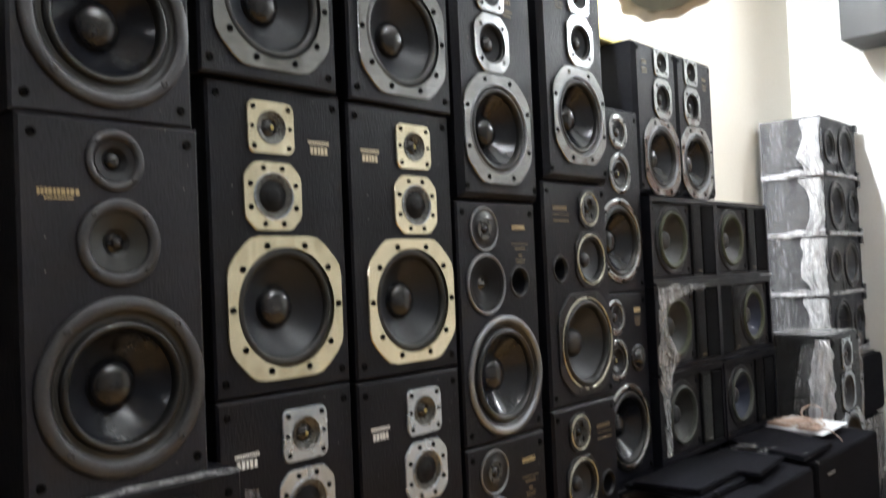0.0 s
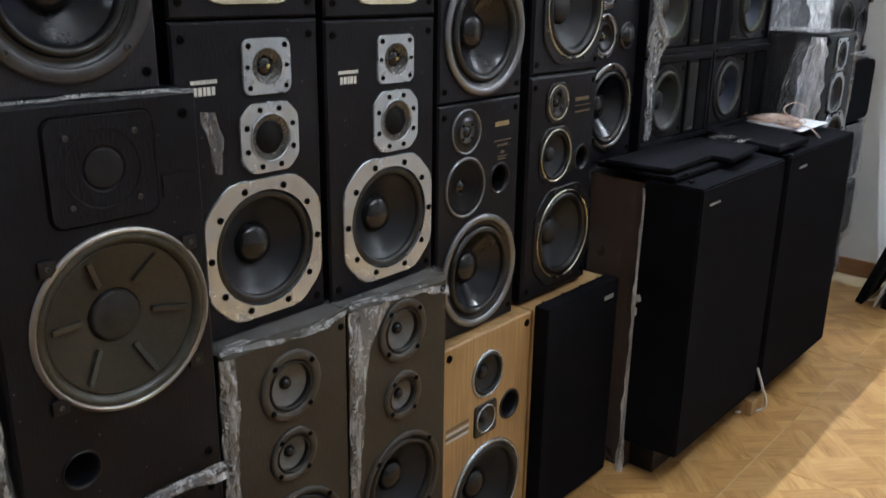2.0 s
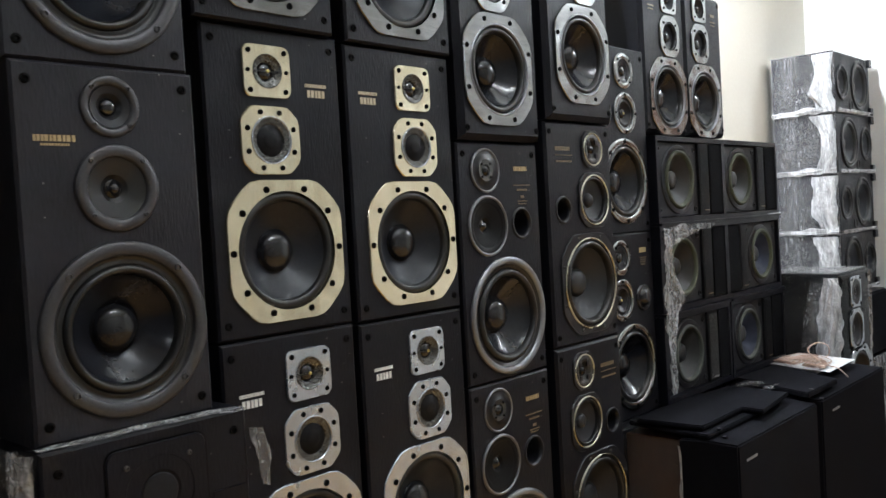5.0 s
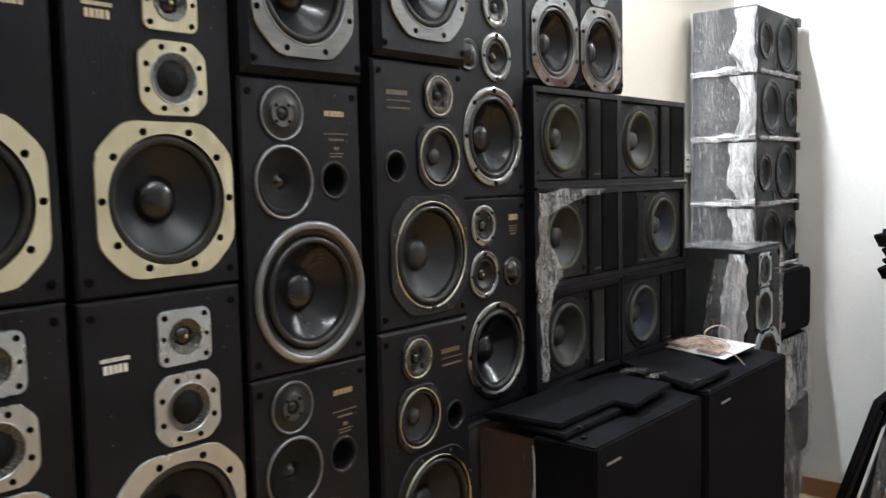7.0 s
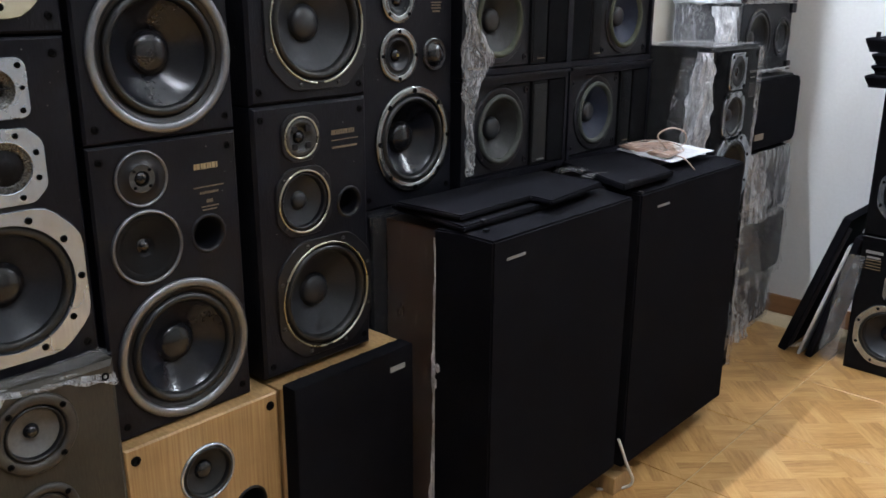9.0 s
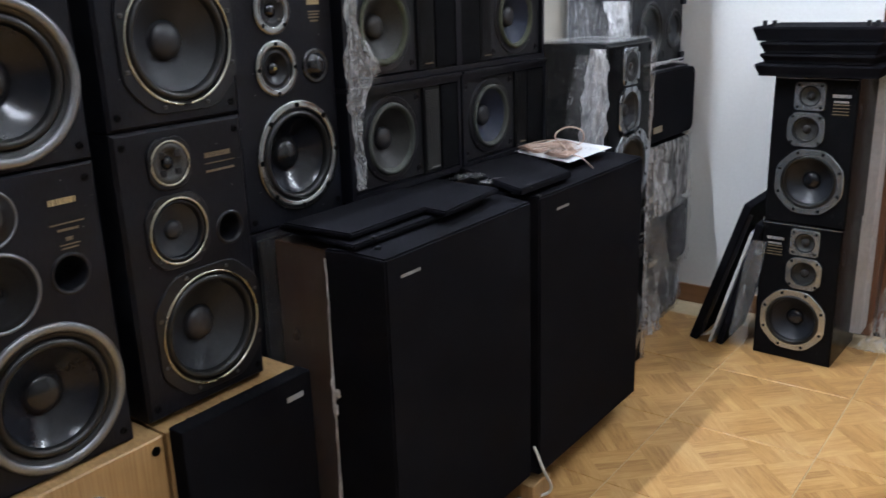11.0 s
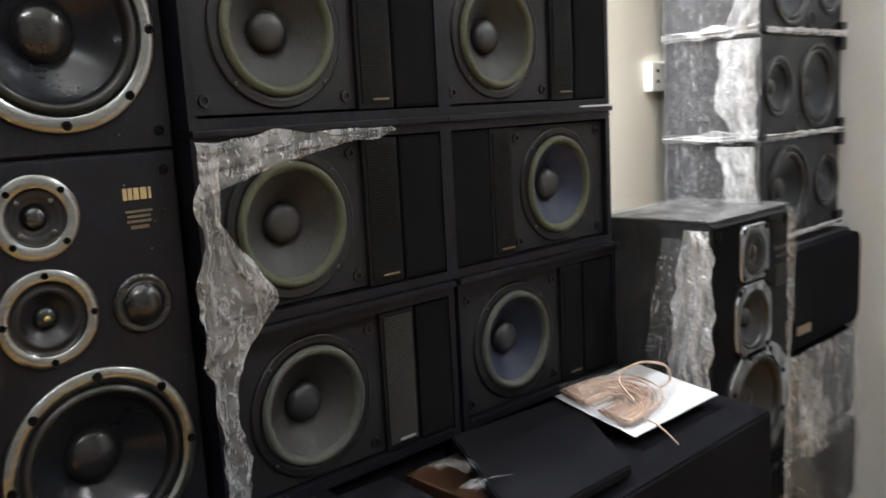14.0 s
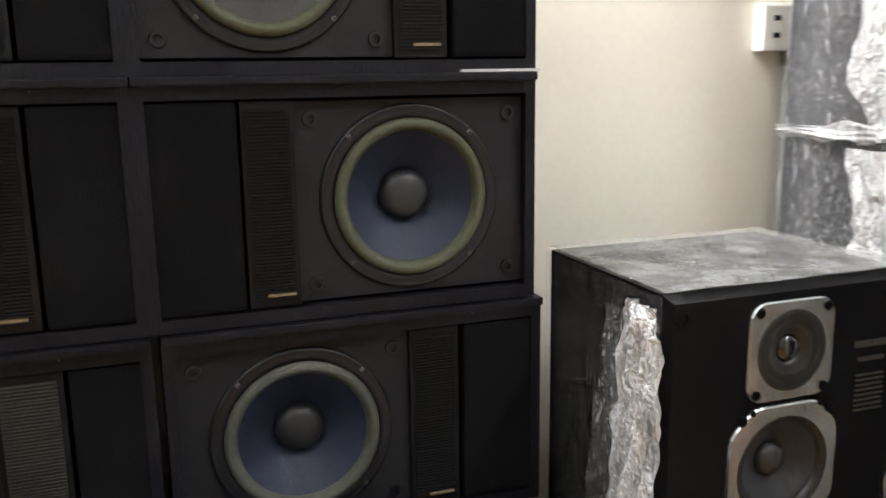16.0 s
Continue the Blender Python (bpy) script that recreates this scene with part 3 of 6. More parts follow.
door = thing("door_1", pose(0, 0, 0), "closed red-brown wooden door with a wide frame", "door", "", "structure")
part("door_leaf", box((-0.37, Y1 + 0.02, 0.005), (0.39, Y1 + 0.06, 2.03), 0.003), DOOR_WOOD, door)
for i, (a, b) in enumerate((((-0.455, Y1 - 0.02, 0), (-0.375, Y1 + 0.1, 2.11)), ((0.395, Y1 - 0.02, 0), (0.475, Y1 + 0.1, 2.11)), ((-0.375, Y1 - 0.02, 2.035), (0.395, Y1 + 0.1, 2.11)))):
    part("door_frame", box(a, b, 0.006), DOOR_WOOD, door)
for z in (0.18, 1.1):
    part("door_panel", box((-0.27, Y1 + 0.012, z), (0.29, Y1 + 0.03, z + 0.78), 0.008), DOOR_WOOD, door)

# fluorescent tubes high up, above the picture
for x, y, z, rz, strength in TUBES:
    lamp = thing("tube_lamp", pose(x, y, z, 0, 0, rz), "glowing fluorescent tube in a slim white batten high up", "lamp", "tube lamps")
    part("batten", box((-0.03, -0.62, 0.03), (0.03, 0.62, 0.07), 0.004), SWITCH, lamp)
    tube = lathe([(0.013, -0.6), (0.013, 0.6)], seg=14)
    bmesh.ops.rotate(tube, verts=tube.verts, cent=(0, 0, 0), matrix=Matrix.Rotation(radians(90), 3, "Z"))
    part("tube", tube, glow("tube_light", (0.82, 0.93, 1.0), strength), lamp, "glowing white tube")
    if x < -1:
        for s in (-0.4, 0.4):
            part("bracket", box((X0 - x, s - 0.01, 0.04), (-0.028, s + 0.01, 0.06)), SWITCH, lamp)
    for s in (-1, 1):
        part("holder", box((-0.018, s * 0.61 - 0.012, -0.018), (0.018, s * 0.61 + 0.012, 0.03), 0.003), SWITCH, lamp)

socket = thing("wall_socket", pose(X0, 3.62, 1.4), "white double wall socket on the cream wall", "socket")
part("back_box", box((0, -0.045, -0.036), (0.024, 0.045, 0.036), 0.004), SWITCH, socket)
for y in (-0.02, 0.02):
    for z in (-0.012, 0.014):
        # raised dark patch, stands for the shade in a socket hole
        part("socket_hole", box((0.023, y - 0.006, z - 0.004), (0.0255, y + 0.006, z + 0.004)), PLASTIC, socket)

# ---- loudspeakers ----


def corner_screws(parent, w, h, inset=0.018, z0=0.0, mat=None, size=0.0058):
    """Sockets for the missing grille near the four corners."""
    for sy in (-1, 1):
        for z in (z0 + inset * 1.3, z0 + h - inset * 1.3):
            screw(parent, sy * (w / 2 - inset), z, 0.0, size, mat or PLASTIC)


def three_way_gold(m, label, mirror=1, metal=None, badge=None, badge_side=-1, wide=0.0):
    """Black bookshelf speaker with octagonal metal woofer plate and two square plates."""
    metal, badge = metal or GOLD, badge or INK_WHITE
    ob = thing("loudspeaker", m, label, "loudspeaker", "three-way speakers with metal plates")
    w, h = 0.266, 0.486
    wy, my, ty = 0.008 + 0.004 * mirror, 0.006 + 0.023 * mirror, 0.006 + 0.023 * mirror
    part("cabinet", cabinet_mesh(w, h, 0.31, [(wy, 0.133, 0.0965), (my, 0.309, 0.0385), (ty, 0.418, 0.027)]), VINYL, ob)
    wf = frame_part("woofer", ob, "oct", wy, 0.133, 0.1125, 0.0955, 0.004, metal, "", 0.047)
    cone_parts(wf, wy, 0.133, 0.0955, 0.045, RUBBER, CONE, CAP, 0.35, 0.0035, -0.002)
    for a in (0, 36, 69, 111, 144, 180, 216, 249, 291, 324):
        screw(wf, wy + 0.1045 * math.cos(radians(a)), 0.133 + 0.1045 * math.sin(radians(a)), 0.004, 0.0048, PLASTIC)
    md = frame_part("midrange", ob, "oct", my, 0.309, 0.0555, 0.038, 0.004, metal, "", 0.021, 0.0535)
    part("rim", lathe([(0.0385, 0.003), (0.038, 0.006), (0.0365, 0.006), (0.0355, 0.002)], my, 0.309, 44), PALE, md, "", True)
    groove = [(0.0358 - 0.0012 * k, 0.003 - 0.0003 * k + (0.0011 if k % 2 else 0.0)) for k in range(9)]
    part("grooved_ring", lathe(groove + [(0.0255, -0.001)], my, 0.309, 44), GROOVE, md, "grey metal mesh ring", True)
    part("dome", lathe([(0.0258, -0.001), (0.0245, 0.0008), (0.021, 0.0005), (0.0195, 0.0016), (0.015, 0.0014), (0.0135, 0.0026), (0.008, 0.0038), (0, 0.0042)], my, 0.309, 32), SLAT, md, "", True)
    screws_round(md, my, 0.309, 0.0475, 8, 0.004, 22.5, 0.0038, PLASTIC)
    tw = frame_part("tweeter", ob, "sq", ty, 0.418, 0.0445, 0.0265, 0.004, metal, "", 0.014, 0.041)
    part("grooved_ring", lathe([(0.0275, 0.004), (0.027, 0.006), (0.0255, 0.0055), (0.0245, 0.002), (0.0225, 0.0025), (0.0212, 0.0005), (0.0195, 0.0012), (0.018, -0.001), (0.0165, -0.0005), (0.0145, -0.005)], ty, 0.418, 40), GROOVE, tw, "grey metal mesh ring", True)
    part("dome", lathe([(0.0148, -0.005), (0.0138, -0.003), (0.0105, -0.0005), (0.006, 0.001), (0, 0.0015)], ty, 0.418, 28), DOME, tw, "", True)
    part("phase_bar", box((0.003, ty - 0.0215, 0.417), (0.0052, ty + 0.0215, 0.419), 0.0008), PLASTIC, tw)
    # tiny brass-coloured cap, added for the golden glint on the black dome
    part("phase_cap", lathe([(0.003, 0.005), (0.0028, 0.0062), (0.0014, 0.0068), (0, 0.007)], ty, 0.418, 16), BRASS, tw, "", True)
    for sy in (-1, 1):
        for sz in (-1, 1):
            screw(tw, ty + sy * 0.034, 0.418 + sz * 0.031, 0.004, 0.0038, PLASTIC)
        screw(tw, ty + sy * 0.037, 0.418, 0.004, 0.003, PLASTIC)
    corner_screws(ob, w, h)
    writing(ob, badge_side * 0.082, 0.402, [(0.0, 0.046, 0.0055), (0.0135, 0.038, 0.012)], badge, 3)
    return ob


L_GOLD = "black three-way loudspeaker with champagne octagonal woofer plate, no grille"
# same model as L_GOLD; paler metal carries the cooler reflections low down
L_LOW = "black three-way loudspeaker, octagonal champagne plate toned paler for reflections, no grille"
p1 = three_way_gold(pose(-1.1, 0.852, 0.727), L_LOW, 1, PALE)
copy_thing(p1, pose(-1.1, 1.132, 0.722))
p2 = three_way_gold(pose(-1.1, 0.852, 1.216), L_GOLD, -1, None, STICKER, 1)
p3 = three_way_gold(pose(-1.1, 1.133, 1.212), L_GOLD, 1, None, STICKER, -1)
L_SILV = "black three-way loudspeaker with silver octagonal woofer plate, no grille"
p4 = three_way_gold(pose(-1.085, 0.834, 1.703), L_SILV, -1, SILVER, INK_GREY)
copy_thing(p4, pose(-1.09, 1.133, 1.7))


def ring_three_way(m, label):
    """Black speaker with silver rings round its drivers and a round bass port."""
    ob = thing("loudspeaker", m, label, "loudspeaker", "three-way speakers with silver rings")
    w, h = 0.263, 0.49
    wy, dy = 0.006, -0.047
    part("cabinet", cabinet_mesh(w, h, 0.31, [(wy, 0.13, 0.108), (dy, 0.32, 0.054), (dy, 0.433, 0.037), (0.066, 0.321, 0.029)]), VINYL, ob)
    wf = frame_part("woofer", ob, "round", wy, 0.13, 0.1235, 0.107, 0.007, DARK_SILVER, "satin grey metal ring", 0, None, 0.005)
    part("gasket", lathe([(0.107, 0.003), (0.104, 0.001), (0.099, 0.0), (0.097, -0.006)], wy, 0.13, 48), RUBBER, wf, "", True)
    cone_parts(wf, wy, 0.13, 0.098, 0.05, RUBBER, CONE_GLOSS, CAP, 0.36, 0.007, -0.001)
    md = frame_part("midrange", ob, "round", dy, 0.32, 0.0625, 0.0565, 0.005, DARK_SILVER, "satin grey metal ring")
    part("cone", lathe([(0.0565, 0.002), (0.05, 0.0025), (0.046, 0.0)] + [(0.044 - 0.0028 * k, -0.001 - 0.0009 * k + (0.0016 if k % 2 else 0.0)) for k in range(11)] + [(0.012, -0.013)], dy, 0.32, 44), SLAT, md, "ribbed black cone", True)
    part("dust_cap", lathe([(0.0125, -0.013), (0.009, -0.0115), (0.007, -0.008), (0.0035, -0.006), (0, -0.0055)], dy, 0.32, 24), DOME, md, "", True)
    tw = frame_part("tweeter", ob, "round", dy, 0.433, 0.0455, 0.041, 0.004, DARK_SILVER, "satin grey metal ring")
    part("face_plate", lathe([(0.041, 0.002), (0.023, 0.001), (0.0225, 0.003), (0.0125, 0.002), (0.012, -0.003)], dy, 0.433, 36), PLASTIC, tw, "", True)
    part("mesh_ring", lathe([(0.0222, 0.0035), (0.0128, 0.003)], dy, 0.433, 32), MESH_GREY, tw)
    part("dome", lathe([(0.0122, -0.003), (0.01, 0.002), (0.005, 0.005), (0, 0.006)], dy, 0.433, 24), CAP, tw, "", True)
    screws_round(tw, dy, 0.433, 0.0185, 4, 0.0035, 45, 0.0022, PLASTIC)
    port(ob, 0.066, 0.321, 0.0285)
    corner_screws(ob, w, h)
    writing(ob, 0.07, 0.437, [(0.0, 0.046, 0.0095)], INK_GOLD, 8)
    writing(ob, 0.073, 0.402, [(0.0, 0.058, 0.0022), (0.01, 0.036, 0.004), (0.025, 0.012, 0.006), (0.034, 0.034, 0.0022), (0.0395, 0.03, 0.0022)], INK_DIM, 9)
    return ob


L_RING = "black three-way loudspeaker with satin silver driver rings and round port"
s1 = ring_three_way(pose(-1.1, 1.409, 0.553), L_RING)
copy_thing(s1, pose(-1.1, 1.409, 1.046))


def brass_ring_three_way(m, label, mirror=1):
    """Black-brown speaker with thin brass rings and soft octagonal frames."""
    ob = thing("loudspeaker", m, label, "loudspeaker", "three-way speakers with brass rings")
    w, h = 0.268, 0.514
    wy, my, ty, py = 0.018, -0.028 * mirror + 0.011 * (1 - mirror), -0.03 * mirror + 0.011 * (1 - mirror), 0.084 * mirror + 0.004 * (1 - mirror)
    part("cabinet", cabinet_mesh(w, h, 0.31, [(wy, 0.137, 0.102), (my, 0.332, 0.056), (ty, 0.452, 0.033), (py, 0.312, 0.0265)], 0.006), VINYL, ob)
    wf = frame_part("woofer", ob, "oct", wy, 0.137, 0.1165, 0.1015, 0.004, PLASTIC, "", 0.052)
    part("trim_ring", lathe([(0.1075, 0.004), (0.107, 0.0065), (0.1045, 0.007), (0.1035, 0.004)], wy, 0.137, 56), RING_GOLD, wf, "thin brass ring", True)
    cone_parts(wf, wy, 0.137, 0.1015, 0.05, RUBBER, CONE_MATTE, CAP_SOFT, 0.32, 0.009, -0.002)
    screws_round(wf, wy, 0.137, 0.1155, 8, 0.004, 22.5, 0.004)
    bar(wf, wy, 0.0318, 0.012, 0.0035, PLASTIC, 0.0085, "clip")
    md = frame_part("midrange", ob, "oct", my, 0.332, 0.064, 0.056, 0.004, PLASTIC, "", 0.028)
    part("trim_ring", lathe([(0.0605, 0.004), (0.06, 0.006), (0.0575, 0.0065), (0.0565, 0.004)], my, 0.332, 44), RING_GOLD, md, "thin brass ring", True)
    cone_parts(md, my, 0.332, 0.056, 0.02, PLASTIC, CONE_MATTE, CAP_SOFT, 0.3, 0.005, -0.001)
    screws_round(md, my, 0.332, 0.0635, 4, 0.004, 45, 0.0032)
    tw = frame_part("tweeter", ob, "oct", ty, 0.452, 0.043, 0.033, 0.004, PLASTIC, "", 0.02)
    part("trim_ring", lathe([(0.0395, 0.004), (0.039, 0.006), (0.037, 0.0062), (0.036, 0.004)], ty, 0.452, 40), RING_GOLD, tw, "thin brass ring", True)
    part("grid_ring", lathe([(0.0355, 0.003), (0.034, 0.005), (0.022, 0.003), (0.021, -0.006), (0.012, -0.006)], ty, 0.452, 36), MESH_GREY, tw, "", True)
    part("dome", lathe([(0.0122, -0.006), (0.01, -0.001), (0.005, 0.002), (0, 0.003)], ty, 0.452, 24), CAP, tw, "", True)
    for a in (45, 135, 225, 315):
        c, s = math.cos(radians(a)), math.sin(radians(a))
        part("strut", box((0.001, ty + c * 0.022 - 0.006, 0.452 + s * 0.022 - 0.006), (0.005, ty + c * 0.022 + 0.006, 0.452 + s * 0.022 + 0.006), 0.002), PLASTIC, tw)
    port(ob, py, 0.312, 0.026)
    corner_screws(ob, w, h)
    by = 0.073 if mirror > 0 else -0.068
    writing(ob, by, 0.452, [(0.0, 0.058, 0.009)], INK_DIM, 21)
    writing(ob, by + 0.004, 0.437, [(0.0, 0.066, 0.0018), (0.014, 0.064, 0.004)], INK_DIM, 22)
    return ob


L_BRASS = "black three-way loudspeaker with thin brass driver rings and round port"
brass_ring_three_way(pose(-1.1, 1.709, 0.562), L_BRASS, 1)
brass_ring_three_way(pose(-1.1, 1.709, 1.078), L_BRASS, -1)


def silver_ring_three_way(m, label, mirror=1):
    """Black speaker with wide polished rings and a bulbous port."""
    ob = thing("loudspeaker", m, label, "loudspeaker", "three-way speakers with polished rings")
    w, h = 0.284, 0.507
    wy, dy, by = 0.013, -0.031 * mirror - 0.002 * (1 - mirror), 0.08 * mirror
    part("cabinet", cabinet_mesh(w, h, 0.22, [(wy, 0.142, 0.098), (dy, 0.328, 0.043), (dy, 0.443, 0.033)]), VINYL, ob)
    wf = frame_part("woofer", ob, "round", wy, 0.142, 0.118, 0.0975, 0.006, SILVER, "", 0, None, 0.003)
    cone_parts(wf, wy, 0.142, 0.0975, 0.052, RUBBER, CONE_GLOSS, CAP, 0.36, 0.008, -0.002)
    screws_round(wf, wy, 0.142, 0.108, 8, 0.006, 0, 0.005, PLASTIC)
    md = frame_part("midrange", ob, "round", dy, 0.328, 0.058, 0.042, 0.005, SILVER)
    part("cone", lathe([(0.0425, 0.003), (0.041, 0.001), (0.037, -0.001), (0.035, 0.001), (0.031, 0.0015), (0.029, -0.002), (0.022, -0.006), (0.0135, -0.011)], dy, 0.328, 44), PLASTIC, md, "", True)
    part("dust_cap", lathe([(0.014, -0.011), (0.013, -0.007), (0.009, -0.004), (0.0035, -0.0025), (0, -0.0022)], dy, 0.328, 28), CAP, md, "", True)
    part("dome", lathe([(0.0035, -0.003), (0.003, -0.001), (0, 0.0)], dy, 0.328, 12), BRASS, md, "small brass tip", True)
    screws_round(md, dy, 0.328, 0.05, 4, 0.005, 0, 0.0035, PLASTIC)
    tw = frame_part("tweeter", ob, "round", dy, 0.443, 0.0495, 0.032, 0.005, SILVER)
    part("horn", lathe([(0.0325, 0.004), (0.031, 0.002), (0.028, 0.0025), (0.0225, 0.001), (0.02, -0.001), (0.0185, 0.0), (0.0135, -0.006)], dy, 0.443, 36), PLASTIC, tw, "", True)
    part("dome", lathe([(0.0138, -0.006), (0.013, -0.002), (0.0095, 0.0015), (0.005, 0.003), (0, 0.0035)], dy, 0.443, 28), DOME, tw, "", True)
    screws_round(tw, dy, 0.443, 0.0252, 4, 0.002, 45, 0.003, STEEL)
    screws_round(tw, dy, 0.443, 0.041, 4, 0.005, 45, 0.0035, PLASTIC)
    part("bass_port", lathe([(0.038, 0.0), (0.036, 0.005), (0.031, 0.006), (0.028, 0.002), (0.026, 0.006), (0.02, 0.013), (0.01, 0.017), (0, 0.018)], by, 0.325, 36), CAP, ob, "bulbous black port cover", True)
    corner_screws(ob, w, h)
    writing(ob, 0.088 * mirror, 0.458, [(0.0, 0.036, 0.014)], INK_DIM if mirror < 0 else INK_GOLD, 31)
    writing(ob, 0.088 * mirror, 0.437, [(0.0, 0.034, 0.003), (0.006, 0.03, 0.003), (0.012, 0.032, 0.003), (0.019, 0.024, 0.004)], INK_DIM, 32)
    return ob


L_POL = "black three-way loudspeaker with wide polished silver driver rings"
silver_ring_three_way(pose(-1.2, 2.062, 0.81), L_POL, 1)
silver_ring_three_way(pose(-1.2, 2.062, 1.318), L_POL, -1)


def plate_three_way(m, label, mirror=1, h=0.446, w=0.254, lift=0.0, body=None):
    """Black speaker with touching silver plates, the woofer's octagonal."""
    ob = thing("loudspeaker", m, label, "loudspeaker", "three-way speakers with joined silver plates")
    wy, my = 0.012 * mirror, 0.03 * mirror
    z1, z2, z3 = 0.11 + lift, 0.288 + lift, 0.397 + lift
    part("cabinet", cabinet_mesh(w, h, 0.22, [(wy, z1, 0.095), (my, z2, 0.043), (my, z3, 0.031)], 0.012), body or VINYL, ob)
    wf = frame_part("woofer", ob, "oct", wy, z1, 0.109, 0.0945, 0.005, SILVER, "", 0.05, 0.113)
    part("rim", lathe([(0.0945, 0.004), (0.093, 0.007), (0.09, 0.005), (0.089, -0.003)], wy, z1, 48), DARK_SILVER, wf, "", True)
    cone_parts(wf, wy, z1, 0.089, 0.048, RUBBER, CONE_GLOSS, CAP, 0.36, 0.007, -0.002)
    screws_round(wf, wy, z1, 0.108, 8, 0.005, 22.5, 0.0045, PLASTIC)
    md = frame_part("midrange", ob, "oct", my, z2, 0.056, 0.0425, 0.005, SILVER, "", 0.026, 0.06)
    cone_parts(md, my, z2, 0.0425, 0.016, RUBBER, CONE, CAP, 0.4, 0.004, -0.001)
    screws_round(md, my, z2, 0.051, 4, 0.005, 45, 0.0035, PLASTIC)
    tw = frame_part("tweeter", ob, "sq", my, z3, 0.045, 0.031, 0.005, SILVER, "", 0.018, 0.042)
    dome_parts(tw, my, z3, 0.031, PLASTIC, CAP, 0.001, 0.01, 0.42)
    screws_round(tw, my, z3, 0.041, 4, 0.005, 45, 0.0032, PLASTIC)
    corner_screws(ob, w, h)
    writing(ob, -0.07 * mirror, z3 - 0.01, [(0.0, 0.03, 0.009), (0.02, 0.034, 0.004), (0.03, 0.03, 0.004)], INK_DIM, 41)
    return ob


L_PLATE = "black three-way loudspeaker with joined silver plates, octagonal woofer frame"
q1 = plate_three_way(pose(-1.2, 2.333, 1.598), L_PLATE, 1)
plate_three_way(pose(-1.2, 2.59, 1.598), L_PLATE, -1)
plate_three_way(pose(-1.085, 1.412, 1.54), "black three-way loudspeaker with silver plates and rounded cabinet edges", -0.6, 0.5, 0.262, 0.034)
plate_three_way(pose(-1.085, 1.709, 1.594), "black three-way loudspeaker with silver plates and rounded cabinet edges", 0.8, 0.51, 0.262, 0.042)


def grey_ring_three_way(m, label):
    """Tall black speaker with broad dark metal rings and stickers on its woofer."""
    ob = thing("loudspeaker", m, label, "loudspeaker", "three-way speakers with dark rings")
    w, h = 0.247, 0.474
    part("cabinet", cabinet_mesh(w, h, 0.33, [(0.004, 0.131, 0.097), (0.003, 0.316, 0.041), (0.0, 0.422, 0.028)]), VINYL_LIFTED, ob)
    wf = frame_part("woofer", ob, "round", 0.004, 0.131, 0.116, 0.0965, 0.006, GUNMETAL, "", 0, None, 0.003)
    part("inner_ring", lathe([(0.0965, 0.001), (0.094, -0.001), (0.089, -0.003), (0.087, 0.0), (0.084, -0.004)], 0.004, 0.131, 48), RUBBER, wf, "", True)
    cone_parts(wf, 0.004, 0.131, 0.086, 0.046, RUBBER, CONE_GLOSS, CAP, 0.38, 0.008, -0.003)
    part("sticker", crumple(bmesh.new(), (-0.0215, -0.017, 0.0705), (0, 0.042, 0.002), (0.008, 0, -0.0115), 6, 2, 0.0005), STICKER, wf, "cream paper label on the cone")
    screws_round(wf, 0.004, 0.131, 0.106, 4, 0.006, 45, 0.0055, GUNMETAL)
    md = frame_part("midrange", ob, "round", 0.003, 0.316, 0.057, 0.0405, 0.005, GUNMETAL, "", 0, None, 0.003)
    part("cone", lathe([(0.041, 0.0)] + [(0.0395 - 0.0022 * k, -0.001 - 0.0009 * k + (0.0016 if k % 2 else 0.0)) for k in range(11)] + [(0.0125, -0.013)], 0.003, 0.316, 44), RUBBER, md, "ribbed black cone", True)
    part("dust_cap", lathe([(0.0128, -0.013), (0.0115, -0.0115), (0.0075, -0.011), (0.007, -0.008), (0.0045, -0.0055), (0, -0.0045)], 0.003, 0.316, 28), DOME, md, "", True)
    screws_round(md, 0.003, 0.316, 0.05, 4, 0.005, 45, 0.0035, GUNMETAL)
    tw = frame_part("tweeter", ob, "round", 0.0, 0.422, 0.04, 0.0275, 0.004, GUNMETAL, "", 0, None, 0.004)
    part("horn", lathe([(0.0277, 0.002), (0.026, 0.0005), (0.0235, 0.0012), (0.0215, -0.001), (0.019, 0.0), (0.0165, -0.003), (0.0115, -0.007)], 0.0, 0.422, 36), PLASTIC, tw, "", True)
    part("dome", lathe([(0.0118, -0.007), (0.0105, -0.0045), (0.0075, -0.002), (0.004, -0.0008), (0, -0.0005)], 0.0, 0.422, 28), DOME, tw, "", True)
    screws_round(tw, 0.0, 0.422, 0.034, 4, 0.004, 45, 0.0035, GUNMETAL)
    corner_screws(ob, w, h, 0.018)
    writing(ob, -0.073, 0.379, [(0.0, 0.055, 0.008), (0.008, 0.038, 0.003)], INK_GOLD, 51)
    return ob


L_TALL = "black three-way loudspeaker with dark grey driver rings and gold print"
g1 = grey_ring_three_way(pose(-1.047, 0.546, 1.133), L_TALL)
copy_thing(g1, pose(-1.05, 0.541, 1.608))


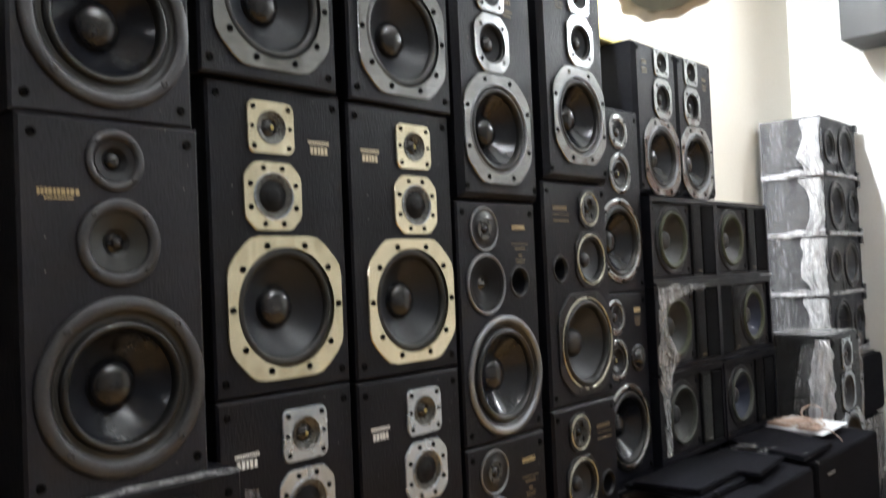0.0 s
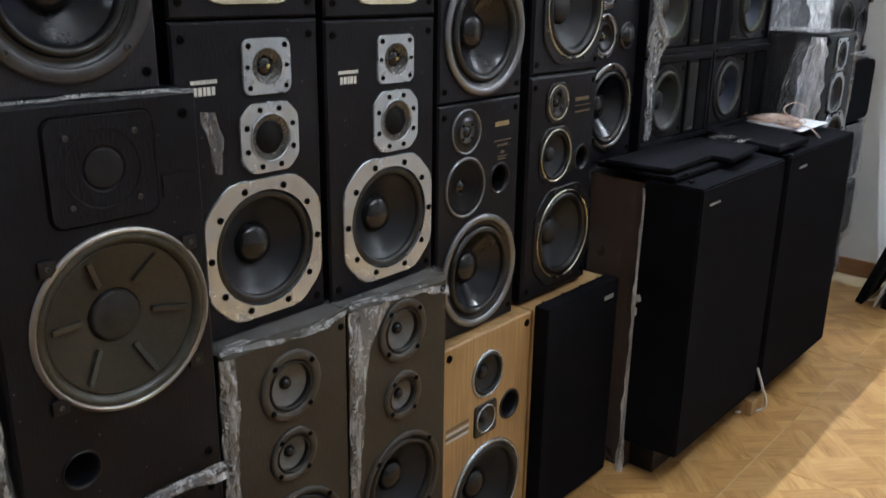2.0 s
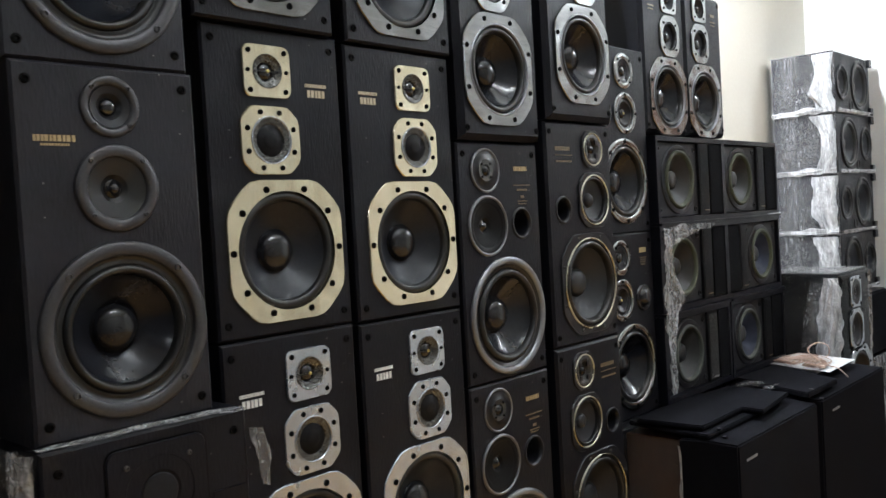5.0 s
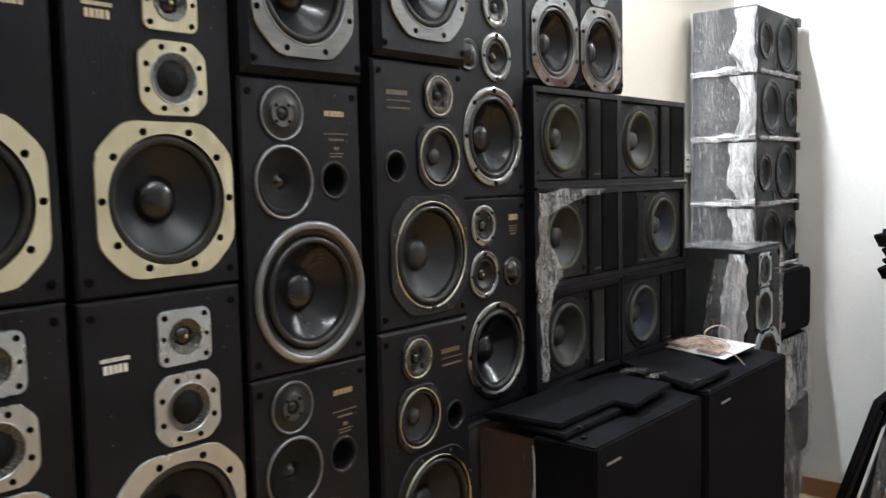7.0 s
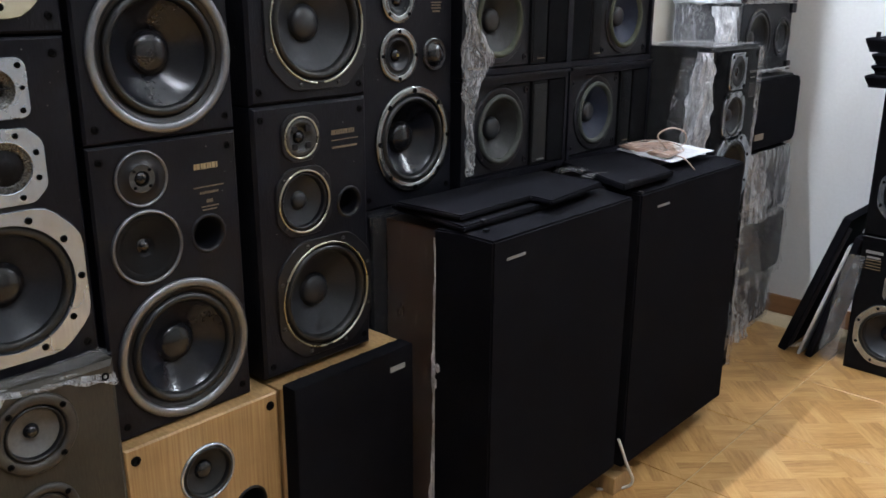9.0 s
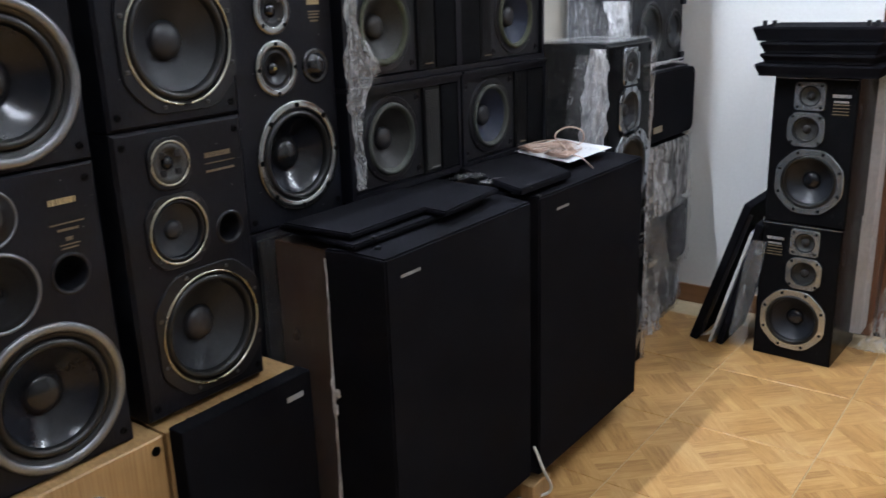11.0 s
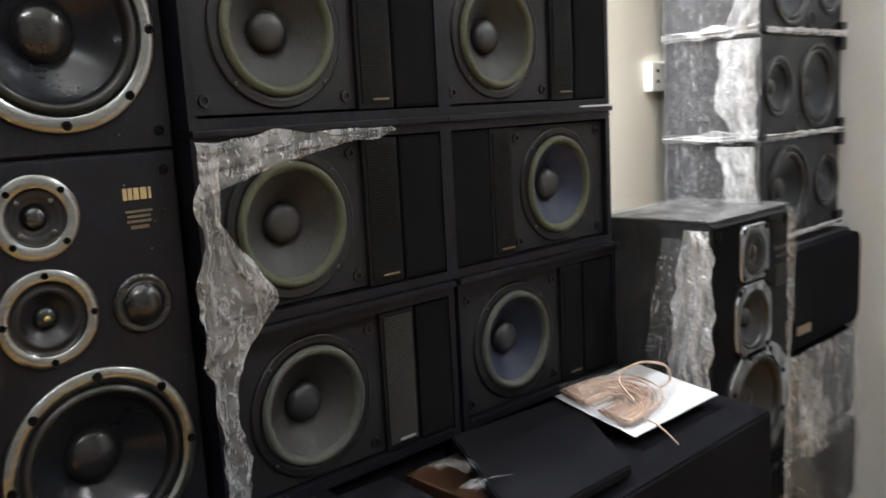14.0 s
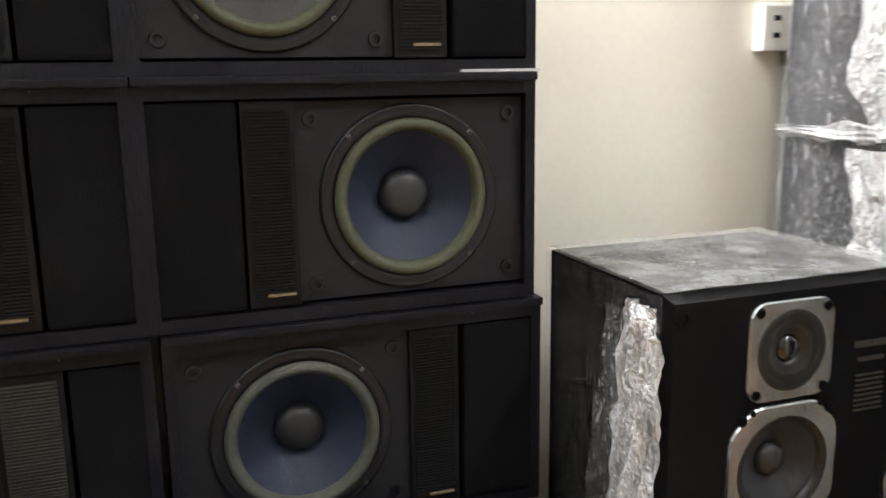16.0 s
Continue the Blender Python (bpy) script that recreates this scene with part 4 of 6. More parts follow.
def big_two_way(m, label):
    """Large black cabinet with one ribbed olive woofer in a silver ring."""
    ob = thing("loudspeaker", m, label, "loudspeaker", "large two-way speakers")
    w, h = 0.292, 0.563
    wy, wz = 0.014, 0.273
    part("cabinet", cabinet_mesh(w, h, 0.36, [(wy, wz, 0.118), (-0.067, 0.083, 0.025)]), VINYL, ob)
    wf = frame_part("woofer", ob, "round", wy, wz, 0.1255, 0.1185, 0.008, RIM_BRIGHT, "thin polished silver ring", 0, None, 0.003)
    part("surround", lathe([(0.1185, 0.003), (0.115, 0.006), (0.11, 0.005), (0.106, 0.0), (0.104, -0.003)], wy, wz, 56), CONE_OLIVE, wf, "", True)
    prof = []
    for i in range(25):
        t = i / 24
        r = 0.104 - t * 0.068
        prof.append((r, -0.004 - 0.026 * t + (0.0042 if i % 2 else 0.0)))
    part("cone", lathe(prof, wy, wz, 56), CONE_OLIVE, wf, "olive brown ribbed paper cone", True)
    part("dust_cap", lathe([(0.0365, -0.03), (0.035, -0.024), (0.033, -0.02), (0.029, -0.021), (0.018, -0.016), (0, -0.0135)], wy, wz, 36), CAP_GREY, wf, "", True)
    for k in range(6):
        a = radians(25 + 60 * k)
        rib = box((-0.002, -0.0038, 0.05), (0.0085, 0.0038, 0.096), 0.0015)
        for v in rib.verts:
            v.co.x += -0.004 - 0.026 * (0.104 - v.co.z) / 0.068
        bmesh.ops.rotate(rib, verts=rib.verts, cent=(0, 0, 0), matrix=Matrix.Rotation(a, 3, "X"))
        bmesh.ops.translate(rib, verts=rib.verts, vec=(0, wy, wz))
        part("rib", rib, CONE_OLIVE, wf)
    for a in (40, 135, 222, 318):
        c, s = math.cos(radians(a)), math.sin(radians(a))
        part("clamp", box((0.0, wy + c * 0.133 - 0.011, wz + s * 0.133 - 0.011), (0.006, wy + c * 0.133 + 0.011, wz + s * 0.133 + 0.011), 0.003), PLASTIC, wf)
        screw(wf, wy + c * 0.134, wz + s * 0.134, 0.006, 0.004)
    # flat black sheet behind the plate draws the shaded groove round it
    bm = bmesh.new()
    wall_between(bm, sheet(bm, rounded(0.005, 0.478, 0.0735, 0.0695, 0.018), [], 0.0012)[0], 0.0)
    part("groove", bm, HOLE_DARK, ob)
    tw = frame_part("tweeter", ob, "sq", 0.005, 0.478, 0.07, 0.05, 0.004, VINYL, "", 0.015, 0.066)
    part("horn", lathe([(0.0505, 0.004), (0.049, 0.0032), (0.03, 0.0028), (0.0265, 0.0012), (0.0262, 0.0)], 0.006, 0.478, 44), VINYL, tw)
    part("dome", lathe([(0.0263, 0.0), (0.0258, 0.0022), (0.0235, 0.003), (0.012, 0.0034), (0, 0.0035)], 0.006, 0.478, 44), VINYL_GREY, tw, "", True)
    for sy in (-1, 1):
        for sz in (-1, 1):
            screw(tw, 0.005 + sy * 0.045, 0.478 + sz * 0.043, 0.004, 0.004)
    part("name_plate", box((0.0, 0.085, 0.426), (0.002, 0.138, 0.456), 0.001), VINYL, ob)
    writing(ob, 0.118, 0.433, [(0.0, 0.019, 0.005)], INK_WHITE, 61)
    port(ob, -0.067, 0.083, 0.0245, None, 0.06, 0.003)
    corner_screws(ob, w, h, 0.022)
    bm = bmesh.new()
    crumple(bm, (-0.36, -w / 2 - 0.006, 0.0), (0.37, 0, 0), (0, 0, h), 14, 22, 0.014, 11, 3.0, 0.01)
    part("plastic_wrap", bm, FILM_MILKY, ob, "crumpled clear film over the side", True)
    bm = bmesh.new()
    ribbon(bm, [((0.002, -w / 2, 0.0), (0.006, 0, -0.014)), ((0.003, 0.0, 0.002), (0.006, 0, -0.012)), ((0.003, w / 2, 0.004), (0.006, 0, -0.02)), ((0.003, w / 2, 0.05), (0.006, 0.004, 0.0))], (1, 0, 0), 0.005, 5, 2.0)
    ribbon(bm, [((-0.03, -w / 2, h), (0.034, 0, 0.002)), ((-0.026, -0.04, h + 0.001), (0.03, 0, 0.0)), ((-0.022, 0.08, h), (0.025, 0, 0.001)), ((-0.02, w / 2, h - 0.001), (0.022, 0, -0.004))], (0.3, 0, 1), 0.003, 6, 15.0)
    ribbon(bm, [((-0.05, -w / 2 - 0.008, h), (0.05, 0.004, 0)), ((-0.07, -w / 2 - 0.012, h * 0.7), (0.07, 0.006, 0)), ((-0.06, -w / 2 - 0.014, h * 0.35), (0.06, 0.006, 0)), ((-0.08, -w / 2 - 0.01, 0.0), (0.08, 0.004, 0))], (0, -1, 0), 0.009, 10, 16.0)
    part("plastic_wrap", bm, FILM_TWIST, ob, "folded clear film along the edges", True)
    return ob


film = ribbon(bmesh.new(), [((-1.028, 0.716, 1.1), (0.01, 0.012, 0)), ((-1.026, 0.718, 1.06), (0.008, 0.02, 0)), ((-1.026, 0.721, 1.035), (0.008, 0.014, 0)), ((-1.024, 0.724, 1.015), (0.006, 0.008, 0))], (1, 0, 0), 0.005, 5, 77.0)
tagged(part("plastic_scrap", film, FILM_TWIST, None, "", True), "shred of clear film hanging at a cabinet edge", "plastic scrap")
L_BIG = "large black two-way loudspeaker with silver-ringed ribbed woofer, partly film-wrapped"
b1 = big_two_way(pose(-1.03, 0.564, 0.567), L_BIG)
copy_thing(b1, pose(-1.03, 0.564, 0.0))


def plain_box(m, w, h, d, label, mat=None, wrap=True, seed=1.0, edge=False):
    ob = thing("loudspeaker", m, label, "loudspeaker", "plain cabinets in the stacks")
    part("cabinet", box((-d, -w / 2, 0), (0, w / 2, h), 0.005), mat or VINYL, ob)
    part("grille", box((0.0, -w / 2 + 0.015, 0.015), (0.014, w / 2 - 0.015, h - 0.015), 0.005), mat or CLOTH, ob)
    if wrap:
        part("plastic_wrap", crumple(bmesh.new(), (0.018, -w / 2, 0), (0, w, 0), (0, 0, h), 12, 16, 0.01, 10, seed), FILM, ob, "loose clear film", True)
    if edge:
        film = ribbon(bmesh.new(), [((0.004, w / 2 - 0.02, h), (0.006, 0.03, 0)), ((0.01, w / 2 - 0.012, h * 0.66), (0.006, 0.024, 0)), ((0.008, w / 2 - 0.022, h * 0.33), (0.006, 0.036, 0)), ((0.01, w / 2 - 0.014, 0), (0.006, 0.026, 0))], (1, 0.3, 0), 0.007, 6, seed + 9)
        part("plastic_wrap", film, FILM_TWIST, ob, "crumpled clear film along the edge", True)
    return ob


# dark cabinets that carry or flank the visible stacks
plain_box(pose(-1.13, 0.22, 0.0), 0.3, 0.6, 0.28, "brown cabinet wrapped in clear film at the end of the row", VINYL_BROWN, seed=4.0, edge=True)
plain_box(pose(-1.13, 0.22, 0.6), 0.3, 0.6, 0.28, "brown cabinet wrapped in clear film, stacked on its twin", VINYL_BROWN, seed=5.0, edge=True)
plain_box(pose(-1.17, 0.22, 1.2), 0.3, 0.6, 0.24, "black cabinet with cloth grille in a stack", wrap=False)
plain_box(pose(-1.2, 2.062, 0.0), 0.284, 0.81, 0.22, "black cabinet wrapped in clear film beneath another speaker", seed=6.0)
plain_box(pose(-1.21, 2.429, 0.0), 0.42, 0.815, 0.21, "black cabinet with cloth grille beneath the shelf speakers", wrap=False)
plain_box(pose(-1.21, 2.86, 0.0), 0.42, 0.815, 0.21, "black cabinet with cloth grille beneath the shelf speakers", wrap=False)


def brown_three_way(m, label, side=1):
    """Brown-grey speaker under film, with ringed drivers."""
    ob = thing("loudspeaker", m, label, "loudspeaker", "film-wrapped brown speakers")
    w, h = 0.262, 0.722
    part("cabinet", cabinet_mesh(w, h, 0.3, [(0.0, 0.32, 0.095), (0.0, 0.5 if side > 0 else 0.51, 0.036), (0.0, 0.628 if side > 0 else 0.645, 0.046)], 0.008), VINYL_BROWN, ob)
    zt, zm = (0.5, 0.628) if side > 0 else (0.51, 0.645)
    wf = frame_part("woofer", ob, "round", 0.0, 0.32, 0.107, 0.094, 0.007, BROWN_RING, "", 0, None, 0.005)
    cone_parts(wf, 0.0, 0.32, 0.094, 0.045, RUBBER, CONE, CAP, 0.34, 0.008, -0.002)
    screws_round(wf, 0.0, 0.32, 0.1, 4, 0.007, 45, 0.005, PLASTIC)
    md = frame_part("midrange", ob, "round", 0.0, zm, 0.063, 0.0455, 0.006, BROWN_RING, "", 0, None, 0.004)
    cone_parts(md, 0.0, zm, 0.0455, 0.02, RUBBER, CONE_PALE, CAP, 0.24, 0.005, -0.001, 0.55)
    screws_round(md, 0.0, zm, 0.055, 4, 0.006, 40, 0.0045, PLASTIC)
    tw = frame_part("tweeter", ob, "round", 0.0, zt, 0.05, 0.0355, 0.006, BROWN_RING, "", 0, None, 0.004)
    cone_parts(tw, 0.0, zt, 0.0355, 0.016, RUBBER, CONE_PALE, CAP, 0.28, 0.004, -0.001, 0.55)
    screws_round(tw, 0.0, zt, 0.043, 4, 0.006, 40, 0.004, PLASTIC)
    corner_screws(ob, w, h, 0.018)
    bm = bmesh.new()
    ribbon(bm, [((-0.05, -w / 2, h - 0.012), (0.058, 0, 0.014)), ((-0.05, -0.05, h - 0.008), (0.057, 0, 0.004)), ((-0.012, 0.05, h - 0.006), (0.016, 0, -0.014)), ((-0.03, w / 2, h - 0.01), (0.034, 0, -0.035 if side < 0 else 0.008))], (0.6, 0, 0.8), 0.006, 8, 1.0 + side)
    ribbon(bm, [((0.001, -w / 2 - 0.006, h - 0.004), (0.004, 0.03 if side > 0 else 0.1, 0)), ((0.001, -w / 2 - 0.008, h - 0.09), (0.006, 0.034 if side > 0 else 0.045, 0)), ((0.0, -w / 2 - 0.006, h * 0.5), (0.006, 0.014, 0)), ((0.0, -w / 2 - 0.006, 0.0), (0.006, 0.012, 0))], (1, -0.3, 0), 0.004, 6, 7.0 + side)
    part("plastic_wrap", bm, FILM_TWIST, ob, "bunched clear film round the edges", True)
    bm = crumple(bmesh.new(), (-0.3, -w / 2, h + 0.003), (0.3, 0, 0), (0, w, 0), 14, 12, 0.01, 12, 2.0 + side)
    part("plastic_wrap", bm, FILM_DENSE, ob, "wrinkled clear film over the top", True)
    return ob


brown_three_way(pose(-1.057, 0.868, 0.0), "brown-grey three-way loudspeaker wrapped in clear film", 1)
brown_three_way(pose(-1.057, 1.135, 0.0), "brown-grey three-way loudspeaker wrapped in torn clear film", -1)

# light oak pair at the foot of the stack, one with its grille on
oak = thing("loudspeaker", pose(-1.071, 1.424, 0.0), "light oak three-way loudspeaker with black drivers, no grille", "loudspeaker", "light oak pair")
part("cabinet", cabinet_mesh(0.306, 0.551, 0.3, [(0.002, 0.155, 0.117), (-0.005, 0.45, 0.05), (-0.01, 0.343, 0.033), (0.08, 0.344, 0.033)], 0.003), OAK, oak)
wf = frame_part("woofer", oak, "round", 0.002, 0.155, 0.1245, 0.1165, 0.006, PALE, "thin silver ring")
cone_parts(wf, 0.002, 0.155, 0.1165, 0.05, RUBBER, CONE, CAP, 0.32, 0.009, -0.001)
md = frame_part("midrange", oak, "round", -0.005, 0.45, 0.055, 0.0495, 0.005, PALE, "thin silver ring")
cone_parts(md, -0.005, 0.45, 0.0495, 0.02, RUBBER, CONE_GREY, CAP, 0.34, 0.005, 0.0)
tw = frame_part("tweeter", oak, "sq", -0.01, 0.343, 0.038, 0.03, 0.004, PLASTIC, "", 0.01)
part("trim_ring", lathe([(0.0335, 0.004), (0.033, 0.006), (0.031, 0.006), (0.03, 0.003)], -0.01, 0.343, 40), PALE, tw, "thin silver ring", True)
dome_parts(tw, -0.01, 0.343, 0.03, MESH_GREY, CAP_GREY, 0.002, 0.01, 0.45)
port(oak, 0.08, 0.344, 0.032, None, 0.07, 0.005)
corner_screws(oak, 0.306, 0.551, 0.018, 0.0, PLASTIC, 0.008)
for z, m in ((0.362, INK_DIM), (0.35, PAPER), (0.342, INK_DIM), (0.334, PAPER)):
    bar(oak, -0.105, z, 0.075, 0.005, m)

oakg = thing("loudspeaker", pose(-1.071, 1.738, 0.0), "light oak loudspeaker with black cloth grille fitted", "loudspeaker", "light oak pair")
part("cabinet", box((-0.3, -0.155, 0), (0, 0.17, 0.551), 0.003), OAK, oakg)
part("grille", box((0.0, -0.15, 0.012), (0.04, 0.162, 0.561), 0.006), CLOTH, oakg)
bar(oakg, 0.115, 0.52, 0.042, 0.011, INK_GREY, 0.0415)
for y in (-0.1, -0.02, 0.06, 0.14):
    part("staple", box((-0.012, y - 0.004, 0.551), (-0.006, y + 0.004, 0.5535)), SILVER, oakg)


# shelf speakers: wide boxes with a woofer, a slotted strip and a foam panel
def shelf_speaker(m, label, woofer=-0.071, strip=(0.052, 0.118), foam=(0.12, 0.213), sur=None, cone=None, open_end=0, h=0.25, pale=False):
    ob = thing("loudspeaker", m, label, "loudspeaker", "wide shelf speakers")
    w = 0.431
    lo, hi = (-w / 2 + 0.012, strip[0]) if foam[0] > 0 else (strip[1], w / 2 - 0.012)
    bm = bmesh.new()
    loops = sheet(bm, [(lo, 0.018), (hi, 0.018), (hi, h - 0.018), (lo, h - 0.018)], [circle(woofer, h / 2, 0.088, 48)], -0.012)
    wall_between(bm, loops[1], -0.07)
    part("baffle", bm, VINYL_GREY, ob)
    bm = bmesh.new()
    loops = sheet(bm, [(-w / 2, 0), (w / 2, 0), (w / 2, h), (-w / 2, h)], [[(-w / 2 + 0.012, 0.014), (w / 2 - 0.012, 0.014), (w / 2 - 0.012, h - 0.014), (-w / 2 + 0.012, h - 0.014)]], 0.0)
    bm.faces.new(wall_between(bm, loops[0], -0.235))
    bm.faces.new(wall_between(bm, loops[1], -0.225))
    part("cabinet", bm, VINYL, ob)
    wf = part("woofer", lathe([(0.103, -0.012), (0.102, -0.009), (0.099, -0.007), (0.0975, -0.009), (0.0945, -0.006), (0.092, -0.008), (0.088, -0.006), (0.087, -0.012)], woofer, h / 2, 56), PLASTIC, ob, "", True)
    part("surround", lathe([(0.0875, -0.009), (0.086, -0.003), (0.082, 0.0), (0.077, -0.001), (0.0735, -0.006), (0.072, -0.011)], woofer, h / 2, 56), sur or GREEN_SURROUND, wf, "pale greenish foam ring", True)
    part("cone", lathe([(0.0725, -0.01), (0.06, -0.019), (0.045, -0.03), (0.03, -0.04), (0.027, -0.043)], woofer, h / 2, 56), cone or CONE_GREY, wf, "", True)
    part("dust_cap", lathe([(0.0285, -0.041), (0.0275, -0.034), (0.025, -0.029), (0.019, -0.0255), (0.01, -0.0235), (0, -0.023)], woofer, h / 2, 32), CAP_GREY if cone is None else CAP_SOFT, wf, "", True)
    screws_round(wf, woofer, h / 2, 0.097, 4, -0.008, 45, 0.003)
    s0, s1 = strip
    st = part("slot_strip", box((-0.03, s0, 0.016), (-0.004, s1, h - 0.016), 0.003), SLAT, ob)
    slats = bmesh.new()
    n = 54
    for i in range(n):
        z = 0.026 + (h - 0.052) * i / (n - 1)
        box((-0.005, s0 + 0.006, z - 0.0009), (-0.0015, s1 - 0.006, z + 0.0009), bm=slats)
    tagged(part("slats", slats, MESH_GREY if pale else SLAT, st), kind="stuff")
    bar(st, (s0 + s1) / 2 + 0.006, 0.03, 0.03, 0.003, INK_DIM if not pale else INK_GREY, 0.0)
    part("foam_panel", box((-0.03, foam[0] + 0.002, 0.016), (-0.002, foam[1] - 0.002, h - 0.016), 0.006), FOAM, ob)
    for y in (lo + 0.018, hi - 0.018):
        for z in (0.036, h - 0.036):
            part("grille_socket", lathe([(0.0085, -0.012), (0.008, -0.009), (0.0045, -0.009), (0.004, -0.016), (0, -0.016)], y, z, 16), PLASTIC, ob)
    return ob


L_SH = "wide black shelf loudspeaker with pale-rimmed woofer and foam panel"
LEFT = dict(woofer=-0.071, strip=(0.052, 0.117), foam=(0.119, 0.2155))
shelf_speaker(pose(-1.178, 2.429, 0.818), L_SH, -0.06, (0.064, 0.13), (0.132, 0.2155), GREY_SURROUND, CONE_GREY, pale=True)
shelf_speaker(pose(-1.178, 2.429, 1.079), L_SH, sur=GREEN_SURROUND, **LEFT)
shelf_speaker(pose(-1.178, 2.429, 1.338), L_SH, sur=GREEN_SURROUND, **LEFT)
L_SHB = "wide black shelf loudspeaker with blue-grey cone and foam panel"
shelf_speaker(pose(-1.178, 2.869, 0.818), L_SHB, -0.072, (0.052, 0.112), (0.116, 0.2155), GREY_SURROUND, CONE_BLUE)
shelf_speaker(pose(-1.178, 2.86, 1.079), L_SHB, 0.069, (-0.113, -0.058), (-0.2155, -0.114), GREEN_SURROUND, CONE_BLUE)
shelf_speaker(pose(-1.178, 2.86, 1.338), L_SH, -0.08, (0.052, 0.112), (0.116, 0.2155), GREEN_SURROUND, CONE_GREY)
# thin boards between the rows
for y, z in ((2.429, 1.068), (2.869, 1.068), (2.429, 1.329), (2.86, 1.329)):
    tagged(part("board", box((-1.415, y - 0.215, z), (-1.17, y + 0.215, z + 0.009), 0.002), VINYL), "thin black board laid between shelf speakers", "board", "boards between the shelf speakers")

# thin white line at the end of the gap between two rows
tagged(part("paper_strip", box((-1.3, 2.985, 1.3385), (-1.172, 3.078, 1.3415)), PAPER), "thin white strip in the gap between shelf speakers", "strip")
film = bmesh.new()
F = -1.17
ribbon(film, [((F, 2.214, 1.325), (0.002, 0.0, -0.075)), ((F, 2.29, 1.326), (0.002, 0.0, -0.05)), ((F, 2.4, 1.328), (0.002, 0.0, -0.026)), ((F, 2.53, 1.328), (0.0, 0.0, -0.006))], (1, 0, 0), 0.006, 9, 3.3, 8)
ribbon(film, [((F, 2.212, 1.3), (0, 0.03, 0)), ((F, 2.212, 1.22), (0, 0.022, 0)), ((F, 2.204, 1.165), (0, 0.07, 0)), ((F, 2.195, 1.11), (0, 0.105, 0)), ((F, 2.198, 1.065), (0, 0.075, 0)), ((F, 2.205, 1.02), (0, 0.034, 0)), ((F, 2.207, 0.96), (0, 0.026, 0)), ((F, 2.208, 0.91), (0, 0.046, 0)), ((F, 2.212, 0.85), (0, 0.025, 0))], (1, 0, 0), 0.011, 10, 4.1, 8)
tagged(part("plastic_wrap", film, FILM_TWIST, None, "", True), "torn clear stretch film hanging from the shelf speakers", "plastic wrap")


# two large speakers with black grilles in front, on dark walnut bodies
def big_grille(m, label, wl, wr, chamfer, lift, logo):
    ob = thing("loudspeaker", m, label, "loudspeaker", "large grilled pair")
    part("cabinet", box((-0.16, wl, 0.0), (0.0, wr, 0.8), 0.004), WALNUT, ob)
    bm = bmesh.new()
    back = [bm.verts.new((0.0, y, z)) for y, z in ((wl - 0.02, lift), (wr + 0.01, lift), (wr + 0.01, 0.81), (wl - 0.02, 0.81))]
    mid = [bm.verts.new((0.06, y, z)) for y, z in ((wl - 0.02, lift), (wr + 0.01, lift), (wr + 0.01, 0.815), (wl - 0.02, 0.815))]
    front = [bm.verts.new((0.15, y, z)) for y, z in ((wl + chamfer, lift), (wr, lift), (wr, 0.81), (wl + chamfer, 0.81))]
    for a, b in ((back, mid), (mid, front)):
        for i in range(4):
            bm.faces.new((a[i - 1], a[i], b[i], b[i - 1]))
    bm.faces.new(front)
    bm.faces.new(back[::-1])
    bmesh.ops.bevel(bm, geom=list(bm.edges), offset=0.004, segments=2, affect="EDGES")
    part("grille", bm, CLOTH, ob, "black cloth grille with chamfered sides")
    part("plinth", box((-0.14, wl + 0.03, 0.0), (0.07, wr - 0.03, lift + 0.01), 0.003), PLASTIC, ob)
    writing(ob, logo, 0.766, [(0.0, 0.06, 0.006)], INK_GREY, 71).location.x = 0.1505
    return ob


sc1 = big_grille(pose(-1.0, 2.2, 0), "large dark walnut loudspeaker with chamfered black cloth grille", -0.25, 0.255, -0.012, 0.095, -0.19)
sc2 = big_grille(pose(-1.0, 2.78, 0), "large dark walnut loudspeaker with black cloth grille", -0.275, 0.29, -0.01, 0.075, -0.175)
film = bmesh.new()
crumple(film, (-0.165, -0.262, 0.0), (0.165, 0, 0), (0, 0, 0.8), 8, 20, 0.008, 9, 8.0)
part("plastic_wrap", film, FILM, sc1, "clear film stretched over the walnut side", True)
film = bmesh.new()
ribbon(film, [((-0.006, -0.262, 0.79), (0.014, 0, 0)), ((-0.006, -0.264, 0.55), (0.012, 0, 0)), ((-0.012, -0.266, 0.5), (0.03, 0, 0)), ((-0.006, -0.264, 0.44), (0.01, 0, 0)), ((-0.01, -0.266, 0.1), (0.014, 0, 0)), ((-0.02, -0.268, 0.0), (0.03, 0, 0))], (0, -1, 0), 0.004, 5, 6.0)
part("plastic_wrap", film, FILM_BUNCH, sc1, "bunched clear film on the corner", True)

block = tagged(part("wood_block", box((-0.93, 2.47, 0.0), (-0.855, 2.56, 0.05), 0.004), OAK), "small light wooden block on the floor", "block")


def cord(name, pts, r, mat, label="", category="", parent=None):
    cu = bpy.data.curves.new(name, "CURVE")
    cu.dimensions, cu.bevel_depth, cu.bevel_resolution = "3D", r, 2
    sp = cu.splines.new("POLY")
    sp.points.add(len(pts) - 1)
    for p, q in zip(sp.points, pts):
        p.co = (*q, 1)
    tmp = bpy.data.objects.new("tmp", cu)
    me = bpy.data.meshes.new_from_object(tmp)
    bpy.data.objects.remove(tmp)
    me.materials.clear()
    me.materials.append(mat)
    for p in me.polygons:
        p.use_smooth = True
    ob = new(name, me)
    ob.parent = parent
    if label:
        tagged(ob, label, category)
    return ob


